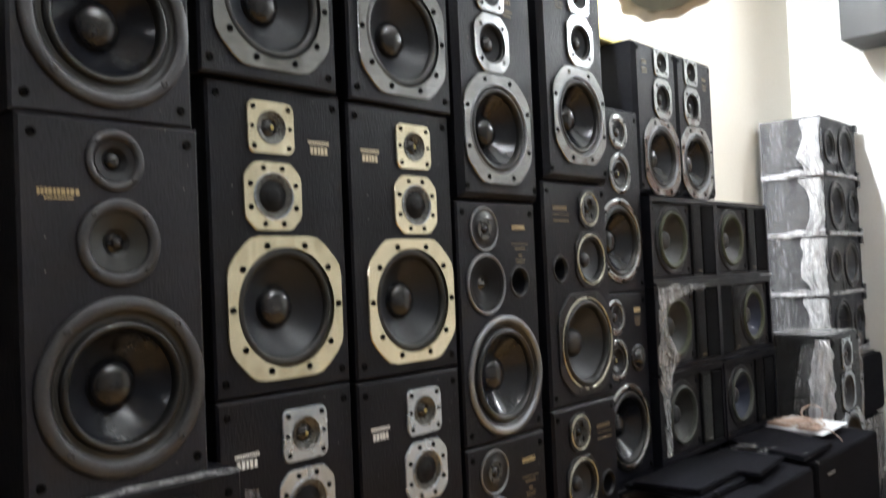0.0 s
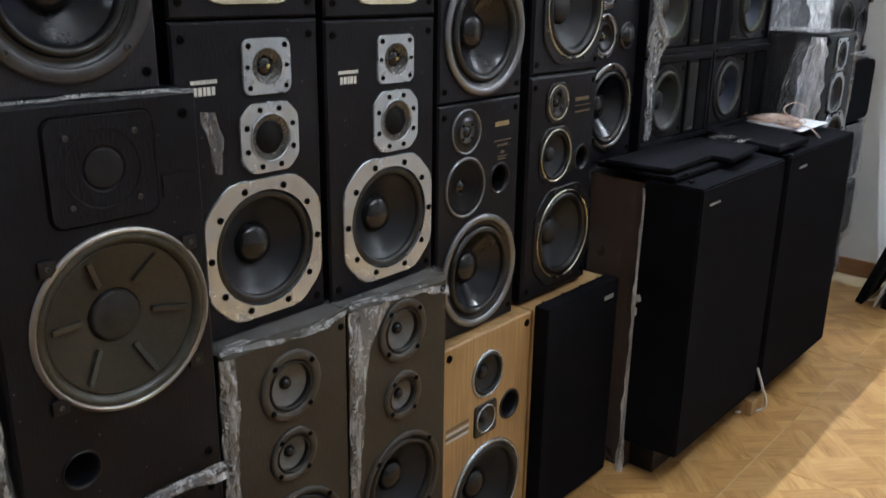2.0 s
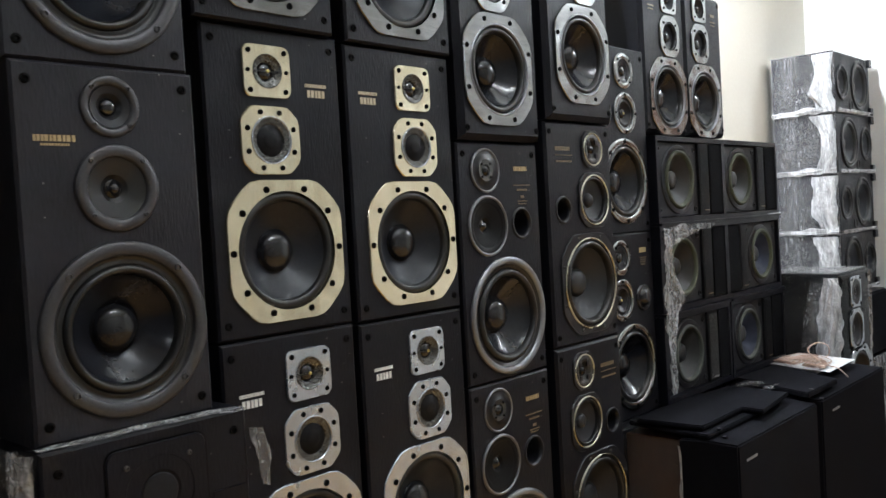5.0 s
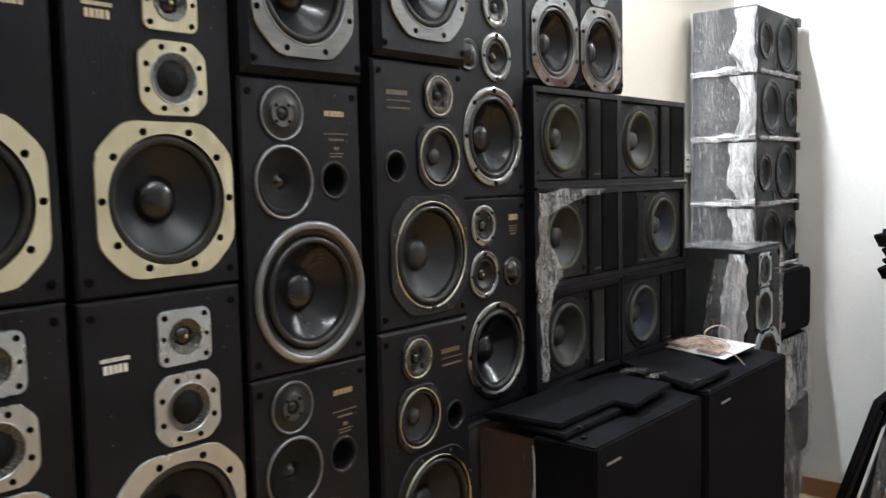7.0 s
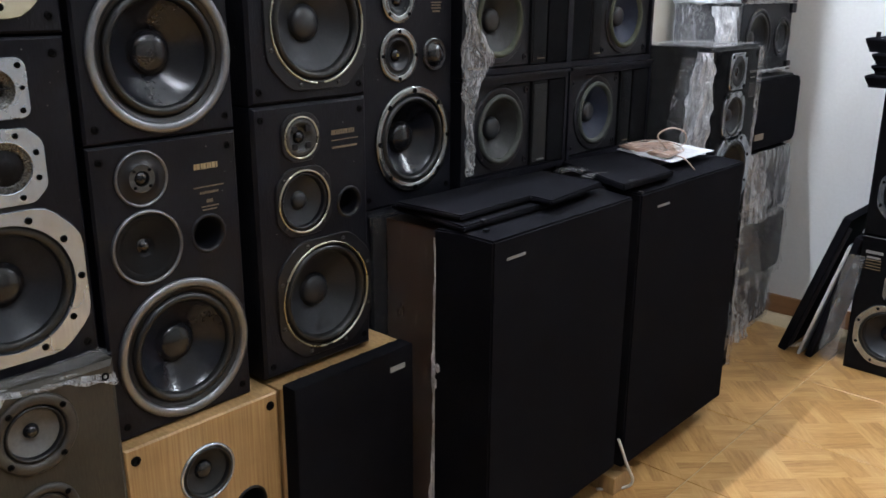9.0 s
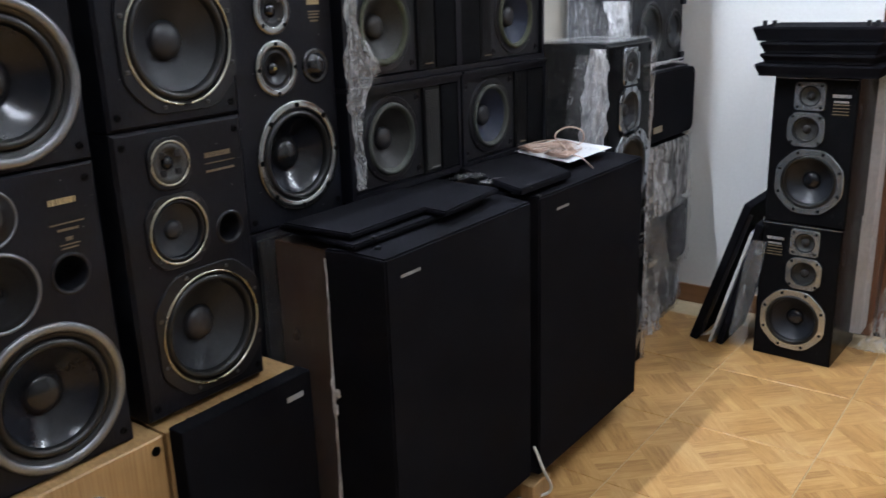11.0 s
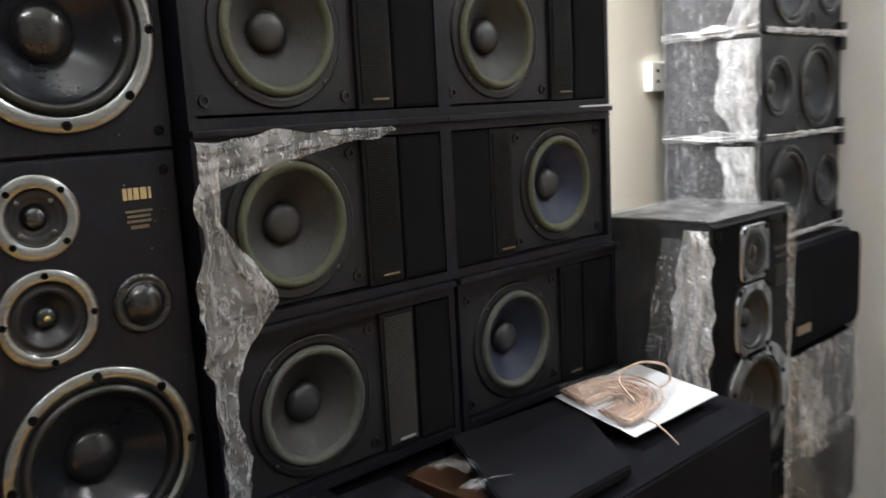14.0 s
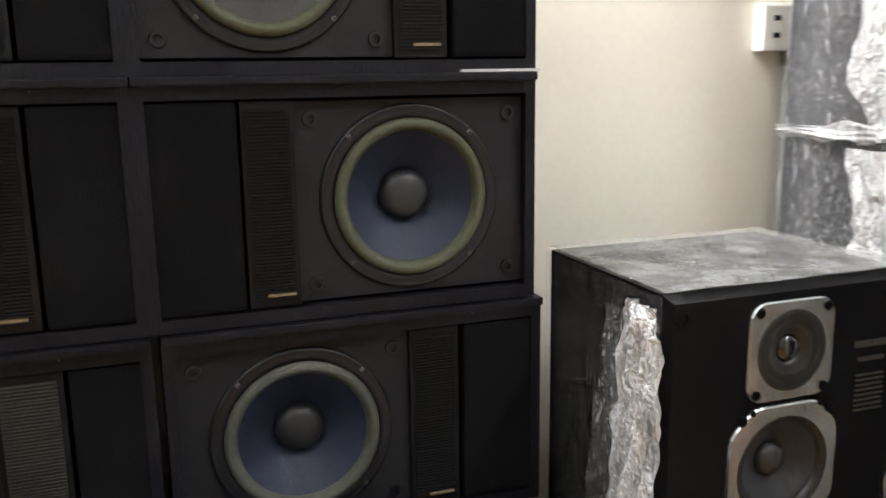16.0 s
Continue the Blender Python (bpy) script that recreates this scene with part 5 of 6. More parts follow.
def bend(keys, n=8):
    """A smooth line through a few places."""
    pts = [Vector(k) for k in keys]
    out = []
    for i in range(len(pts) - 1):
        p0, p1_, p2_, p3_ = pts[max(i - 1, 0)], pts[i], pts[i + 1], pts[min(i + 2, len(pts) - 1)]
        for k in range(n):
            t = k / n
            out.append(0.5 * ((2 * p1_) + (p2_ - p0) * t + (2 * p0 - 5 * p1_ + 4 * p2_ - p3_) * t * t + (3 * p1_ - p0 - 3 * p2_ + p3_) * t ** 3))
    return out + [pts[-1]]


cord("cable", bend([(-0.86, 2.485, 0.16), (-0.84, 2.5, 0.09), (-0.835, 2.53, 0.03), (-0.85, 2.52, 0.006), (-0.9, 2.46, 0.006)]), 0.004, CABLE_WHITE, "short white cable between the large speakers", "cable")


def loose_panel(pts, z, tilt, label, thick=0.016):
    """A detached grille lying on top: a framed cloth board from its corners."""
    bm = bmesh.new()
    lo = [bm.verts.new((x, y, z + tilt * i)) for i, (x, y) in enumerate(pts)]
    hi = [bm.verts.new((x, y, z + tilt * i + thick)) for i, (x, y) in enumerate(pts)]
    n = len(pts)
    for i in range(n):
        bm.faces.new((lo[i - 1], lo[i], hi[i], hi[i - 1]))
    bm.faces.new(hi)
    bm.faces.new(lo[::-1])
    bmesh.ops.recalc_face_normals(bm, faces=bm.faces)
    bmesh.ops.bevel(bm, geom=list(bm.edges), offset=0.003, segments=2, affect="EDGES")
    ob = thing("loose_grille", pose(0, 0, 0), label, "speaker grille", "loose grilles on the large speakers")
    part("cloth", bm, CLOTH, ob)
    x, y = pts[-1]
    part("peg", box((x + 0.02 - 0.005, y + 0.04, z - 0.003), (x + 0.025, y + 0.05, z + 0.002)), PLASTIC, ob)
    return ob


loose_panel([(-1.16, 1.965), (-1.16, 2.36), (-0.92, 2.36), (-0.92, 1.93)], 0.817, 0.0, "detached black cloth grille lying flat on a speaker", 0.012)
loose_panel([(-1.125, 1.945), (-1.1, 2.43), (-0.912, 2.415), (-0.885, 2.175), (-0.945, 2.18), (-0.94, 1.945)], 0.831, 0.0005, "detached black cloth grille with a notched edge", 0.012)
loose_panel([(-1.155, 2.6), (-1.125, 2.87), (-0.868, 2.68), (-0.868, 2.44)], 0.818, 0.002, "detached black cloth grille lying askew on a speaker", 0.016)
for p, q in (((-0.9, 2.455), (-0.885, 2.5)), ((-1.12, 2.5), (-1.05, 2.52)), ((-1.02, 2.48), (-0.99, 2.53))):
    film = ribbon(bmesh.new(), [((*p, 0.818), (0.03, 0.012, 0.008)), (((p[0] + q[0]) / 2, (p[1] + q[1]) / 2, 0.828), (0.02, 0.03, 0)), ((*q, 0.818), (0.02, 0.02, 0.012))], (0, 0, 1), 0.007, 6, q[0] * 9)
    tagged(part("plastic_scrap", film, FILM_DENSE, None, "", True), "scrap of crumpled clear film on a speaker", "plastic scrap", "film scraps on the large speakers")

sheet_paper = bmesh.new()
crumple(sheet_paper, (-1.13, 2.83, 0.84), (0.21, -0.065, -0.001), (0.0, 0.25, 0.0), 10, 10, 0.002, 8, 1.0)
tagged(part("paper_sheet", sheet_paper, PAPER, None, "", True), "white paper sheet lying on a black grille", "paper")
rng = random.Random(5)
coil, ahead = [], True
for k in range(46):
    far, wide = rng.uniform(0.06, 0.155), rng.uniform(0.012, 0.092)
    mid, sag = 0.105 + rng.uniform(-0.012, 0.012), rng.uniform(-0.03, 0.03)
    turn = [(far * (math.sin(math.pi * i / 22) ** 0.6), mid - wide * math.cos(math.pi * i / 22)) for i in range(23)]
    for u, v in (turn if ahead else turn[::-1]):
        u, v = u + 0.014 + 0.004 * math.sin(9 * v + k), v + sag * (u / 0.155) ** 2 * 0.6
        coil.append((-1.13 + 0.95 * v, 2.83 - 0.31 * v + u, 0.8455 + 0.00022 * k + 0.0022 * math.sin(3 * v * 9 + k) * u / 0.15))
    ahead = not ahead
cord("speaker_cable", coil, 0.0012, COPPER, "coil of copper speaker cable in clear sheath", "cable")
bag = crumple(bmesh.new(), (-1.126, 2.834, 0.86), (0.2, -0.063, -0.004), (0.002, 0.17, -0.012), 18, 18, 0.006, 16, 4.0)
tagged(part("plastic_bag", bag, FILM, None, "", True), "flat clear plastic bag over coiled copper cable", "plastic bag")
cord("speaker_cable", bend([(-0.985, 2.86, 0.856), (-1.02, 2.865, 0.888), (-1.005, 2.905, 0.907), (-0.99, 2.96, 0.892), (-0.99, 2.975, 0.862), (-1.0, 2.96, 0.85)]), 0.0021, COPPER, "standing loop of copper speaker cable", "cable")
cord("speaker_cable", bend([(-0.97, 2.85, 0.852), (-0.94, 2.82, 0.85), (-0.91, 2.815, 0.845), (-0.885, 2.83, 0.8165)]), 0.0016, COPPER, "loose end of copper speaker cable", "cable")


# film-wrapped black speaker with gold-edged plates, beside the shelf speakers
def lacquer_three_way(m, label, wrapped):
    ob = thing("loudspeaker", m, label, "loudspeaker", "black lacquered film-wrapped pair")
    w, h = 0.318, 0.556
    part("cabinet", cabinet_mesh(w, h, 0.255, [(0.025, 0.165, 0.1), (-0.002, 0.346, 0.062), (0.0, 0.481, 0.046)], 0.01), GLOSS_BLACK, ob)
    wf = frame_part("woofer", ob, "oct", 0.025, 0.165, 0.123, 0.099, 0.005, SATIN, "", 0.055, 0.115)
    cone_parts(wf, 0.025, 0.165, 0.099, 0.05, RUBBER, CONE_GREY, CAP_GREY, 0.34, 0.008, -0.002)
    screws_round(wf, 0.025, 0.165, 0.112, 8, 0.005, 22.5, 0.005, PLASTIC)
    md = frame_part("midrange", ob, "oct", -0.002, 0.344, 0.072, 0.0615, 0.005, SATIN, "", 0.03, 0.074)
    part("surround", lathe([(0.062, 0.002), (0.0605, 0.0045), (0.057, 0.004), (0.0545, 0.0), (0.053, -0.002)], -0.002, 0.346, 52), RUBBER, md, "", True)
    part("cone", lathe([(0.0532, -0.002), (0.05, -0.001)] + [(0.048 - 0.0036 * k, -0.0025 - 0.0022 * k + (0.0012 if k % 2 else 0.0)) for k in range(9)], -0.002, 0.346, 52), CONE_MATTE, md, "dusty ribbed dark cone", True)
    part("dust_cap", lathe([(0.0196, -0.0195), (0.019, -0.015), (0.015, -0.0105), (0.008, -0.008), (0, -0.0075)], -0.002, 0.346, 32), CAP_SOFT, md, "", True)
    for sy in (-1, 1):
        for sz in (-1, 1):
            screw(md, -0.002 + sy * 0.058, 0.346 + sz * 0.062, 0.005, 0.0055, PLASTIC)
            screw(md, -0.002 + sy * 0.045, 0.346 + sz * 0.069, 0.005, 0.003, PLASTIC)
    tw = frame_part("tweeter", ob, "sq", 0.0, 0.481, 0.055, 0.046, 0.005, SATIN, "", 0.02, 0.055)
    part("disc", lathe([(0.0465, 0.004), (0.045, 0.0055), (0.037, 0.0045), (0.0345, 0.0035), (0.033, 0.0045), (0.0265, 0.0035), (0.025, 0.002), (0.0225, 0.0025), (0.0205, 0.0005), (0.0185, 0.001), (0.0155, -0.004)], 0.0, 0.481, 48), RUBBER, tw, "ridged dark disc", True)
    part("dome", lathe([(0.0158, -0.004), (0.0148, -0.0015), (0.0115, 0.001), (0.006, 0.0028), (0, 0.0033)], 0.0, 0.481, 32), DOME, tw, "", True)
    for sy in (-1, 1):
        for sz in (-1, 1):
            screw(tw, sy * 0.045, 0.481 + sz * 0.046, 0.005, 0.005, PLASTIC)
    corner_screws(ob, w, h, 0.02, 0.0, PLASTIC, 0.009)
    writing(ob, 0.118, 0.474, [(0.0, 0.052, 0.0075), (0.018, 0.04, 0.005)], INK_FAINT, 81)
    writing(ob, 0.118, 0.437, [(0.006 * i, 0.042, 0.0022) for i in range(8)], INK_FAINT, 82)
    film = bmesh.new()
    crumple(film, (-0.262, -w / 2 - 0.004, 0.0), (0.265, 0, 0), (0, 0, h), 16, 26, 0.005, 14, 11.0)
    part("plastic_wrap", film, FILM, ob, "wrinkled clear film over the side", True)
    if wrapped:
        film = bmesh.new()
        crumple(film, (-0.262, -w / 2, h + 0.003), (0.262, 0, 0), (0, w + 0.01, 0), 18, 18, 0.0025, 13, 12.0)
        part("plastic_wrap", film, FILM_TIGHT, ob, "wrinkled clear film over the top", True)
    film = bmesh.new()
    y = -w / 2 - 0.006
    ribbon(film, [((-0.05, y, h - 0.012), (0.05, 0, 0)), ((-0.06, y, h - 0.05), (0.065, 0, 0)), ((-0.075, y, h - 0.16), (0.085, 0, 0)), ((-0.085, y, h - 0.28), (0.085, 0, 0)), ((-0.085, y, h - 0.42), (0.08, 0, 0)), ((-0.09, y, 0.0), (0.085, 0, 0))], (0, -1, 0), 0.009, 12, 13.0, 8)
    part("plastic_wrap", film, FILM_BUNCH, ob, "bunched clear film along the corner", True)
    film = bmesh.new()
    ribbon(film, [((-0.1, y + 0.001, h - 0.03), (0.06, 0, 0)), ((-0.125, y + 0.001, h - 0.16), (0.07, 0, 0)), ((-0.14, y + 0.001, h - 0.3), (0.07, 0, 0)), ((-0.15, y + 0.001, 0.0), (0.08, 0, 0))], (0, -1, 0), 0.004, 8, 17.0, 8)
    part("plastic_wrap", film, FILM_MILKY, ob, "thinner clear film beside the corner", True)
    film = bmesh.new()
    ribbon(film, [((-0.02, w / 2 + 0.002, h - 0.004), (0.02, 0.004, 0)), ((-0.01, w / 2 + 0.008, h - 0.05), (0.014, 0.01, 0)), ((-0.01, w / 2 + 0.004, h * 0.5), (0.012, 0.006, 0)), ((-0.01, w / 2 + 0.004, 0), (0.012, 0.012, 0))], (0.4, 1, 0), 0.005, 6, 14.0)
    part("plastic_wrap", film, FILM_TWIST, ob, "loose clear film along the far edge", True)
    return ob


lacquer_three_way(pose(-1.0, 3.296, 0.558), "glossy black three-way loudspeaker wrapped in wrinkled clear film", True)
lacquer_three_way(pose(-1.0, 3.296, 0.0), "glossy black three-way loudspeaker with clear film, beneath another", False)


# stack of wide stage speakers in film, in the corner
def stage_speaker(m, label, seed, flip):
    ob = thing("loudspeaker", m, label, "loudspeaker", "film-wrapped corner stack")
    w, h, d = 0.44, 0.243, 0.25
    a, b = (-0.115, 0.085) if not flip else (0.115, -0.085)
    part("cabinet", cabinet_mesh(w, h, d, [(b * 0.9, 0.122, 0.092), (a * 1.2, 0.122, 0.06)], 0.006), VINYL, ob)
    wf = frame_part("woofer", ob, "round", b * 0.9, 0.122, 0.105, 0.0915, 0.007, PLASTIC, "", 0, None, 0.005)
    cone_parts(wf, b * 0.9, 0.122, 0.0915, 0.04, RUBBER, CONE, CAP_GREY, 0.3, 0.007, -0.002)
    md = frame_part("midrange", ob, "round", a * 1.2, 0.122, 0.072, 0.0595, 0.006, PLASTIC, "", 0, None, 0.004)
    cone_parts(md, a * 1.2, 0.122, 0.0595, 0.025, RUBBER, CONE, CAP_GREY, 0.3, 0.005, -0.002)
    port(ob, a * 0.28, 0.035, 0.016, None, 0.03)
    for sz in (0.0, h - 0.035):
        part("corner_guard", box((-0.03, w / 2 - 0.03, sz), (0.012, w / 2 + 0.008, sz + 0.035), 0.006), PLASTIC, ob)
    film = bmesh.new()
    crumple(film, (-d - 0.005, -w / 2 - 0.003, -0.004), (d + 0.006, 0, 0), (0, 0, h + 0.006), 14, 12, 0.005, 13, seed)
    part("plastic_wrap", film, FILM_MILKY, ob, "layered clear film over the side", True)
    film = crumple(bmesh.new(), (0.012, -w / 2, 0.0), (0, w, 0), (0, 0, h), 14, 10, 0.004, 8, seed + 1)
    part("plastic_wrap", film, FILM_THIN, ob, "thin clear film over the front", True)
    film = bmesh.new()
    y = -w / 2 - 0.013
    rg = random.Random(seed)
    ws = [rg.uniform(0.05, 0.1) for _ in range(4)]
    ribbon(film, [((-ws[i] + rg.uniform(-0.01, 0.01), y, h - 0.01 - i * (h - 0.01) / 3), (ws[i], 0, 0)) for i in range(4)], (0, -1, 0), 0.009, 10, seed, 8)
    ribbon(film, [((-d, y, 0.0), (0.0, 0, 0.016)), ((-d * 0.5, y, -0.003), (0, 0, 0.022)), ((0.0, y, 0.0), (0, 0, 0.028))], (0, -1, 0), 0.006, 6, seed + 2)
    ribbon(film, [((0.004, -w / 2, -0.004), (0.004, 0, 0.02)), ((0.006, 0, 0.0), (0.004, 0, 0.012)), ((0.004, w / 2, -0.004), (0.006, 0, 0.02))], (1, 0, 0), 0.005, 5, seed + 4)
    part("plastic_wrap", film, FILM_BUNCH, ob, "bunched clear film at the edge", True)
    return ob


for i in range(4):
    stage_speaker(pose(-1.145, 3.838, 0.992 + 0.245 * i), "wide grey stage loudspeaker with layered clear film wrap", 20.0 + 3 * i, i % 2 == 0)


def rounded_box(m, w, h, d, label, wrap):
    ob = thing("loudspeaker", m, label, "loudspeaker", "black speakers under the corner stack")
    part("cabinet", box((-d, -w / 2, 0), (0, w / 2, h), 0.012, 3), PLASTIC, ob)
    bm = bmesh.new()
    loops = sheet(bm, rounded(0, h / 2, w / 2 - 0.004, h / 2 - 0.006, 0.035), [], 0.028)
    wall_between(bm, loops[0], 0.0, 0.004, (0, h / 2))
    part("grille", bm, CLOTH, ob)
    bar(ob, -0.12, 0.05, 0.075, 0.022, INK_DIM, 0.031, "name_plate")
    if wrap:
        film = crumple(bmesh.new(), (0.03, -w / 2, -0.02), (0, w, 0), (0.0, 0, h + 0.02), 22, 16, 0.02, 12, wrap)
        ribbon(film, [((0.03, -w / 2, h), (0.02, 0.06, 0)), ((0.04, -w / 2 + 0.05, h * 0.5), (0.02, 0.1, 0)), ((0.05, -w / 2 + 0.03, 0), (0.02, 0.12, 0))], (1, -0.3, 0), 0.014, 10, wrap)
        part("plastic_wrap", film, FILM_TWIST if wrap > 31 else FILM_DENSE, ob, "hanging crumpled clear film", True)
    return ob


rounded_box(pose(-1.115, 3.845, 0.725), 0.45, 0.255, 0.27, "black loudspeaker with rounded cloth grille and pale name plate", 0)
rounded_box(pose(-1.12, 3.845, 0.47), 0.44, 0.25, 0.27, "black loudspeaker hidden under hanging crumpled clear film", 32.0)
rounded_box(pose(-1.12, 3.86, 0.215), 0.44, 0.25, 0.27, "black loudspeaker with rounded grille, film hanging over it", 30.0)
rounded_box(pose(-1.14, 3.84, 0.0), 0.44, 0.21, 0.27, "black loudspeaker on the floor under crumpled clear film", 33.0)

# pair of lacquered speakers against the white wall, with loose grilles on top
def plate_pair(m, label, mirror, tags):
    ob = thing("loudspeaker", m, label, "loudspeaker", "stacked pair by the white wall")
    w, h = 0.262, 0.487
    part("cabinet", cabinet_mesh(w, h, 0.3, [(0.004 * mirror, 0.148, 0.09), (-0.02 * mirror, 0.32, 0.042), (-0.015 * mirror, 0.428, 0.03)], 0.005), GLOSS_BLACK, ob)
    wy, my, ty = 0.004 * mirror, -0.02 * mirror, -0.015 * mirror
    wf = frame_part("woofer", ob, "oct", wy, 0.148, 0.107, 0.0895, 0.005, SATIN, "", 0.06)
    cone_parts(wf, wy, 0.148, 0.0895, 0.045, RUBBER, CONE, CAP, 0.32, 0.008, -0.002)
    screws_round(wf, wy, 0.148, 0.102, 8, 0.005, 22.5, 0.0045, PLASTIC)
    md = frame_part("midrange", ob, "oct", my, 0.32, 0.057, 0.0425, 0.005, SATIN, "", 0.022, 0.055)
    cone_parts(md, my, 0.32, 0.0425, 0.014, RUBBER, CONE_GREY, CAP_GREY, 0.3, 0.004, -0.001)
    tw = frame_part("tweeter", ob, "sq", ty, 0.428, 0.047, 0.034, 0.005, SATIN, "", 0.012, 0.045)
    dome_parts(tw, ty, 0.428, 0.034, MESH_GREY, CAP_GREY, 0.001, 0.01, 0.4)
    for dy, dz in ((1, 1), (1, -1), (-1, 1), (-1, -1)):
        screw(tw, ty + dy * 0.036, 0.428 + dz * 0.035, 0.005, 0.004, PLASTIC)
        screw(md, my + dy * 0.042, 0.32 + dz * 0.041, 0.005, 0.004, PLASTIC)
    writing(ob, 0.082 * mirror, 0.432, [(0.0, 0.056, 0.01), (0.018, 0.045, 0.006)], INK_GREY, 91)
    writing(ob, 0.082 * mirror, 0.405, [(0.0, 0.05, 0.004), (0.011, 0.05, 0.003), (0.021, 0.048, 0.003), (0.031, 0.05, 0.003)], INK_DIM, 92)
    bar(ob, 0, h - 0.003, w - 0.01, 0.003, SATIN, 0.001, "trim")
    corner_screws(ob, w, h, 0.016)
    return ob


plate_pair(pose(-0.567, 3.735, 0.0, 0, 0, -92), "glossy black three-way loudspeaker with silver plates on the floor", -1, 1)
plate_pair(pose(-0.563, 3.735, 0.489, 0, 0, -92), "glossy black three-way loudspeaker stacked on its twin", 1, 2)

for i, (z, x, rz, w, th) in enumerate(((0.98, -0.562, 2, 0.385, 0.04), (1.022, -0.555, -3, 0.35, 0.03), (1.054, -0.56, 1, 0.36, 0.035), (1.091, -0.566, 0, 0.395, 0.045))):
    g = thing("loose_grille", pose(x, 3.85, z, 0, 0, rz), "black cloth speaker grille lying in a pile", "speaker grille", "pile of loose grilles")
    bm = box((-w / 2, -0.16, 0.0), (w / 2, 0.14, th), 0.008)
    for v in bm.verts:
        if v.co.z < th * 0.5:
            v.co.x *= 0.94
            v.co.y *= 0.94
    part("grille_frame", bm, CLOTH, g)
    if i == 3:
        for px, py in ((-0.17, -0.12), (-0.14, -0.12), (0.14, -0.12), (0.165, -0.12), (0.15, 0.1)):
            part("peg", box((px - 0.006, py - 0.006, th), (px + 0.006, py + 0.006, th + 0.018), 0.002), PLASTIC, g)

# grilles leaning beside the pair
for i, (x0, x1, top, th, mat) in enumerate(((-0.93, -0.762, 0.53, 0.03, CLOTH), (-0.86, -0.733, 0.44, 0.012, PAPER), (-0.83, -0.715, 0.47, 0.025, CLOTH))):
    lean = math.degrees(math.atan2(x1 - x0, top))
    g = thing("leaning_panel", pose(x0, 3.86, 0.0 + th * math.sin(radians(lean)), 0, lean, 0), "black cloth grille leaning beside a stacked speaker pair" if mat is CLOTH else "thin white board leaning between black grilles", "panel", "leaning panels")
    L = top / math.cos(radians(lean))
    part("board", box((0, -0.13, 0), (th, 0.13, L), 0.006), mat, g)
    if i == 0:
        part("edge_trim", box((th - 0.002, -0.125, 0.02), (th + 0.012, -0.115, L - 0.03), 0.003), PLASTIC, g)
film = ribbon(bmesh.new(), [((-0.885, 3.72, 0.03), (0.05, 0.0, 0.015)), ((-0.86, 3.715, 0.05), (0.03, 0, 0.02)), ((-0.83, 3.72, 0.06), (0.02, 0, 0.03))], (0, -1, 0), 0.012, 6, 3.0)
tagged(part("plastic_scrap", film, FILM_BUNCH, None, "", True), "crumpled clear film at the foot of leaning grilles", "plastic scrap")
film = crumple(bmesh.new(), (-0.78, 3.715, 0.02), (0.06, 0.0, 0.0), (0.05, 0.0, 0.4), 6, 16, 0.012, 14, 40.0)
tagged(part("plastic_scrap", film, FILM_DENSE, None, "", True), "strip of crumpled clear film beside a speaker", "plastic scrap")

# boards in film between the pair and the door
plank = thing("wrapped_board", pose(-0.42, 4.02, 0.0, 0, 0, 0), "pale board wrapped in clear film beside the door", "board")
part("board", box((-0.03, -0.05, 0.05), (0.03, 0.05, 1.1), 0.004), PAPER, plank)
film = crumple(bmesh.new(), (-0.03, -0.06, 0.02), (0.2, 0, 0), (0.0, 0, 0.95), 14, 26, 0.022, 10, 50.0)
part("plastic_wrap", film, FILM, plank, "loose clear film spreading to the floor", True)
film = ribbon(bmesh.new(), [((0.02, -0.07, 0.0), (0.18, -0.02, 0.03)), ((0.05, -0.075, 0.06), (0.16, 0, 0.03)), ((0.1, -0.07, 0.25), (0.06, 0, 0.02)), ((0.12, -0.07, 0.55), (0.015, 0, 0.0))], (0, -1, 0), 0.014, 10, 51.0)
part("plastic_wrap", film, FILM_TWIST, plank, "bunched clear film by the floor", True)

# gramophone on the top of the stack
gram = thing("gramophone", pose(-1.33, 2.26, 2.045), "gramophone with cream fluted horn and yellow brass base", "gramophone")
part("base", box((-0.06, -0.16, 0), (0.06, 0.02, 0.02), 0.006), BRASS, gram)
part("post", box((-0.035, -0.14, 0.018), (0.035, -0.02, 0.3), 0.01), BRASS, gram, "yellow brass post")
horn = bmesh.new()
rings = []
for r, x in ((0.02, -0.3), (0.03, -0.2), (0.055, -0.11), (0.1, -0.05), (0.16, -0.015), (0.2, 0.0), (0.206, 0.006), (0.2, 0.012), (0.17, 0.004)):
    rings.append([horn.verts.new((x, r * (1 + 0.035 * math.cos(12 * a)) * math.cos(a), r * (1 + 0.035 * math.cos(12 * a)) * math.sin(a))) for a in [2 * math.pi * i / 72 for i in range(72)]])
for a, b in zip(rings, rings[1:]):
    for i in range(72):
        horn.faces.new((a[i - 1], a[i], b[i], b[i - 1]))
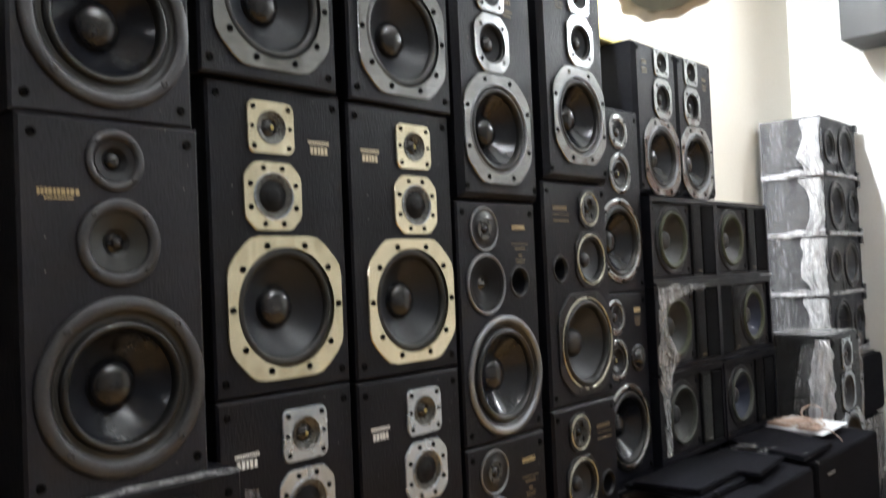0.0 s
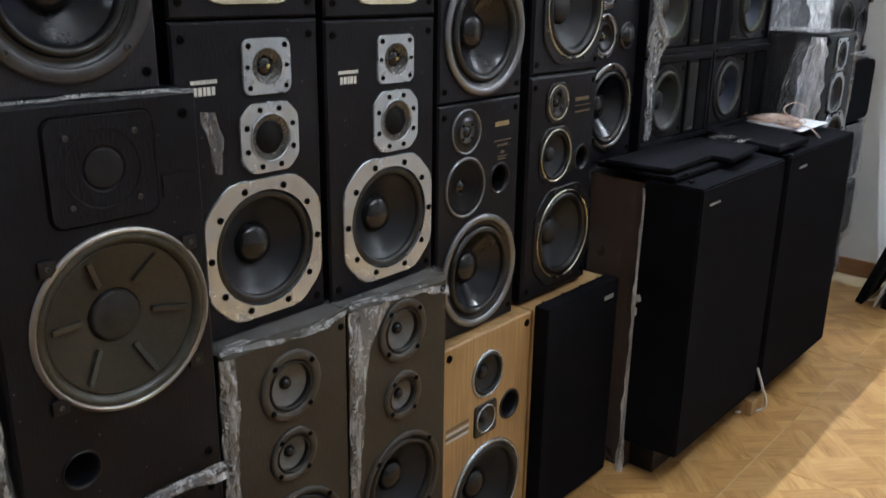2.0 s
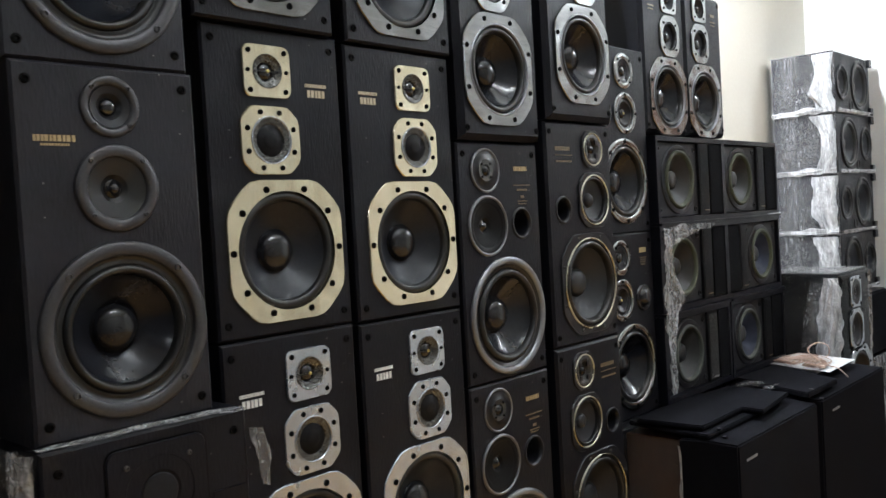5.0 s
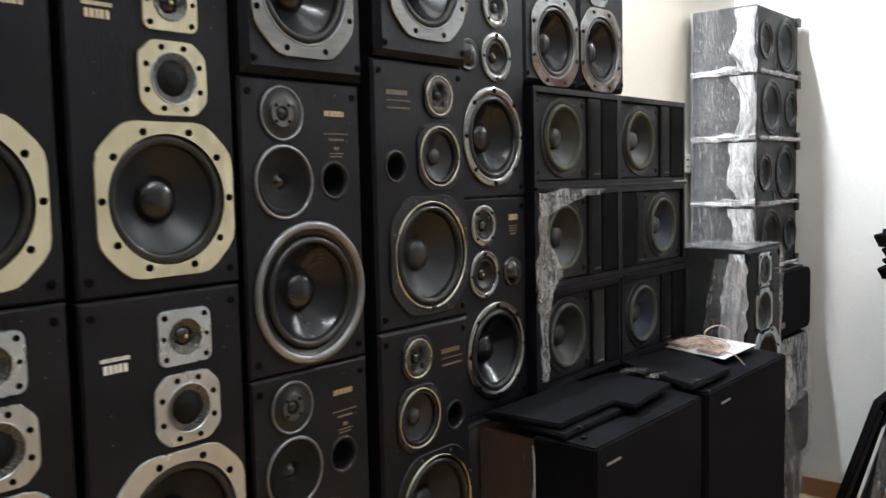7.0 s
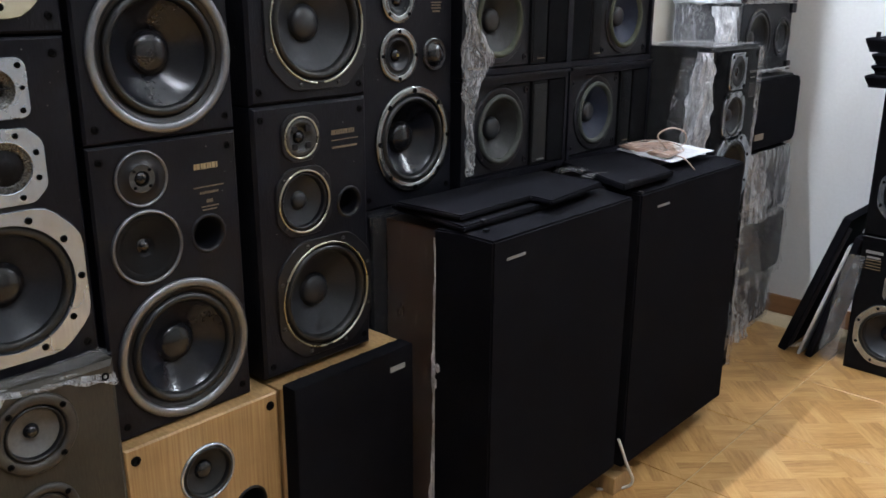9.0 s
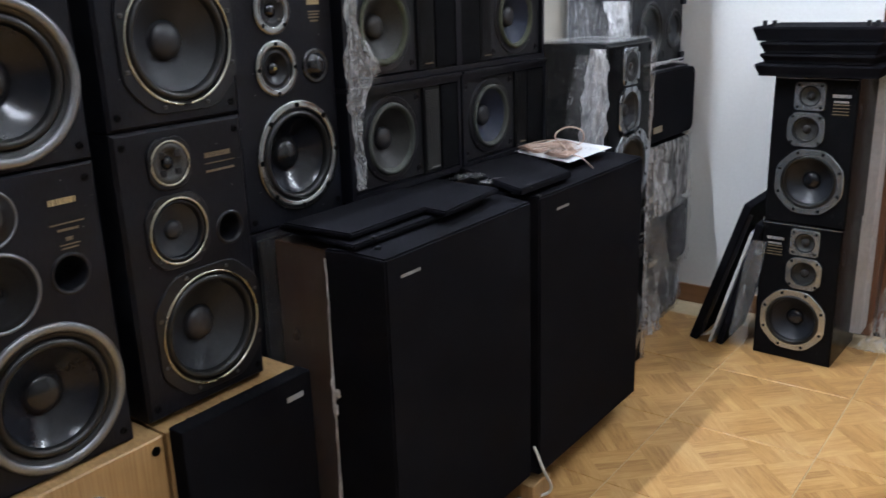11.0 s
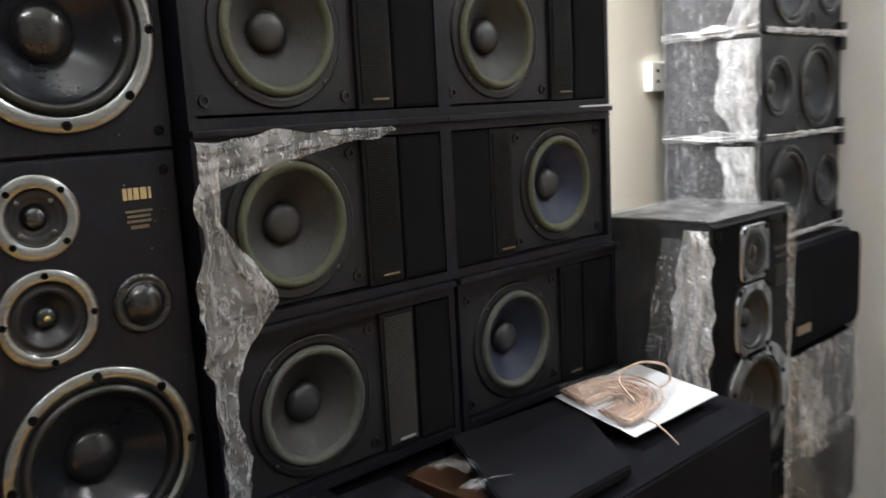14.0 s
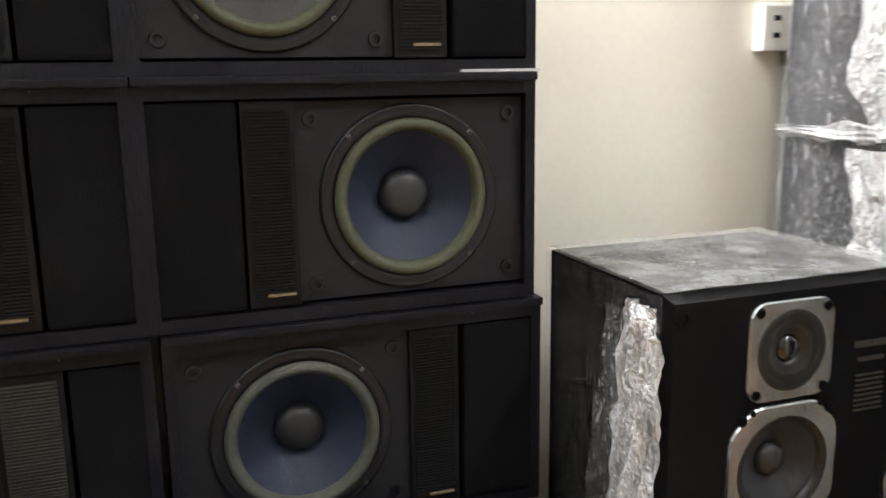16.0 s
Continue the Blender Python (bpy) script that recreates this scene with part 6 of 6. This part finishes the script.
turn_m = (Matrix.Translation((0.13, 0.25, 0.27)) @ Vector((0.465, -0.24, -0.85)).to_track_quat("X", "Z").to_matrix().to_4x4())
bmesh.ops.transform(horn, matrix=turn_m, verts=horn.verts)
part("horn", horn, HORN, gram, "cream fluted horn", True)
throat = lathe([(0.165, 0.0), (0.1, -0.045), (0.05, -0.1), (0.0, -0.12)], seg=48)
bmesh.ops.transform(throat, matrix=turn_m, verts=throat.verts)
part("throat", throat, HORN_IN, gram, "", True)

hung = thing("wall_speaker", pose(-0.98, 4.12, 2.3, 0, 0, -90), "dark grey box loudspeaker hung high on the wall", "loudspeaker")
part("cabinet", box((0.02, -0.13, 0), (0.3, 0.13, 0.42), 0.006), CABINET_GREY, hung)
part("bracket", box((0.0, -0.03, 0.15), (0.02, 0.03, 0.25), 0.003), PLASTIC, hung)

# ---- floor tiles ----
PITCH = 0.43
tile_me = mesh_of(box((-PITCH / 2 + 0.0015, -PITCH / 2 + 0.0015, -0.004), (PITCH / 2 - 0.0015, PITCH / 2 - 0.0015, 0.0), 0.001, 1), "tile", TILE)
ny = int((Y1 - Y0) / PITCH) + 2
nx = int((X1 - X0) / PITCH) + 2
for i in range(nx):
    for j in range(ny):
        cx, cy = -0.75 + PITCH * (i - 1.5), 3.1 + PITCH * (1.5 - j)
        sx0, sx1, sy0, sy1 = max(cx - PITCH / 2, X0), min(cx + PITCH / 2, X1), max(cy - PITCH / 2, Y0), min(cy + PITCH / 2, Y1)
        if sx1 - sx0 < 0.02 or sy1 - sy0 < 0.02:
            continue
        if sx1 - sx0 > PITCH - 0.001 and sy1 - sy0 > PITCH - 0.001:
            me = tile_me
        else:
            me = mesh_of(box((sx0 - cx + 0.0015, sy0 - cy + 0.0015, -0.004), (sx1 - cx - 0.0015, sy1 - cy - 0.0015, 0.0), 0.001, 1), "tile", TILE)
        t = new("tile", me)
        t.parent, t.location = floor, (cx, cy, 0.0)
        if me is tile_me:
            t.rotation_euler.z = radians(90 * ((i * 3 + j) % 4))
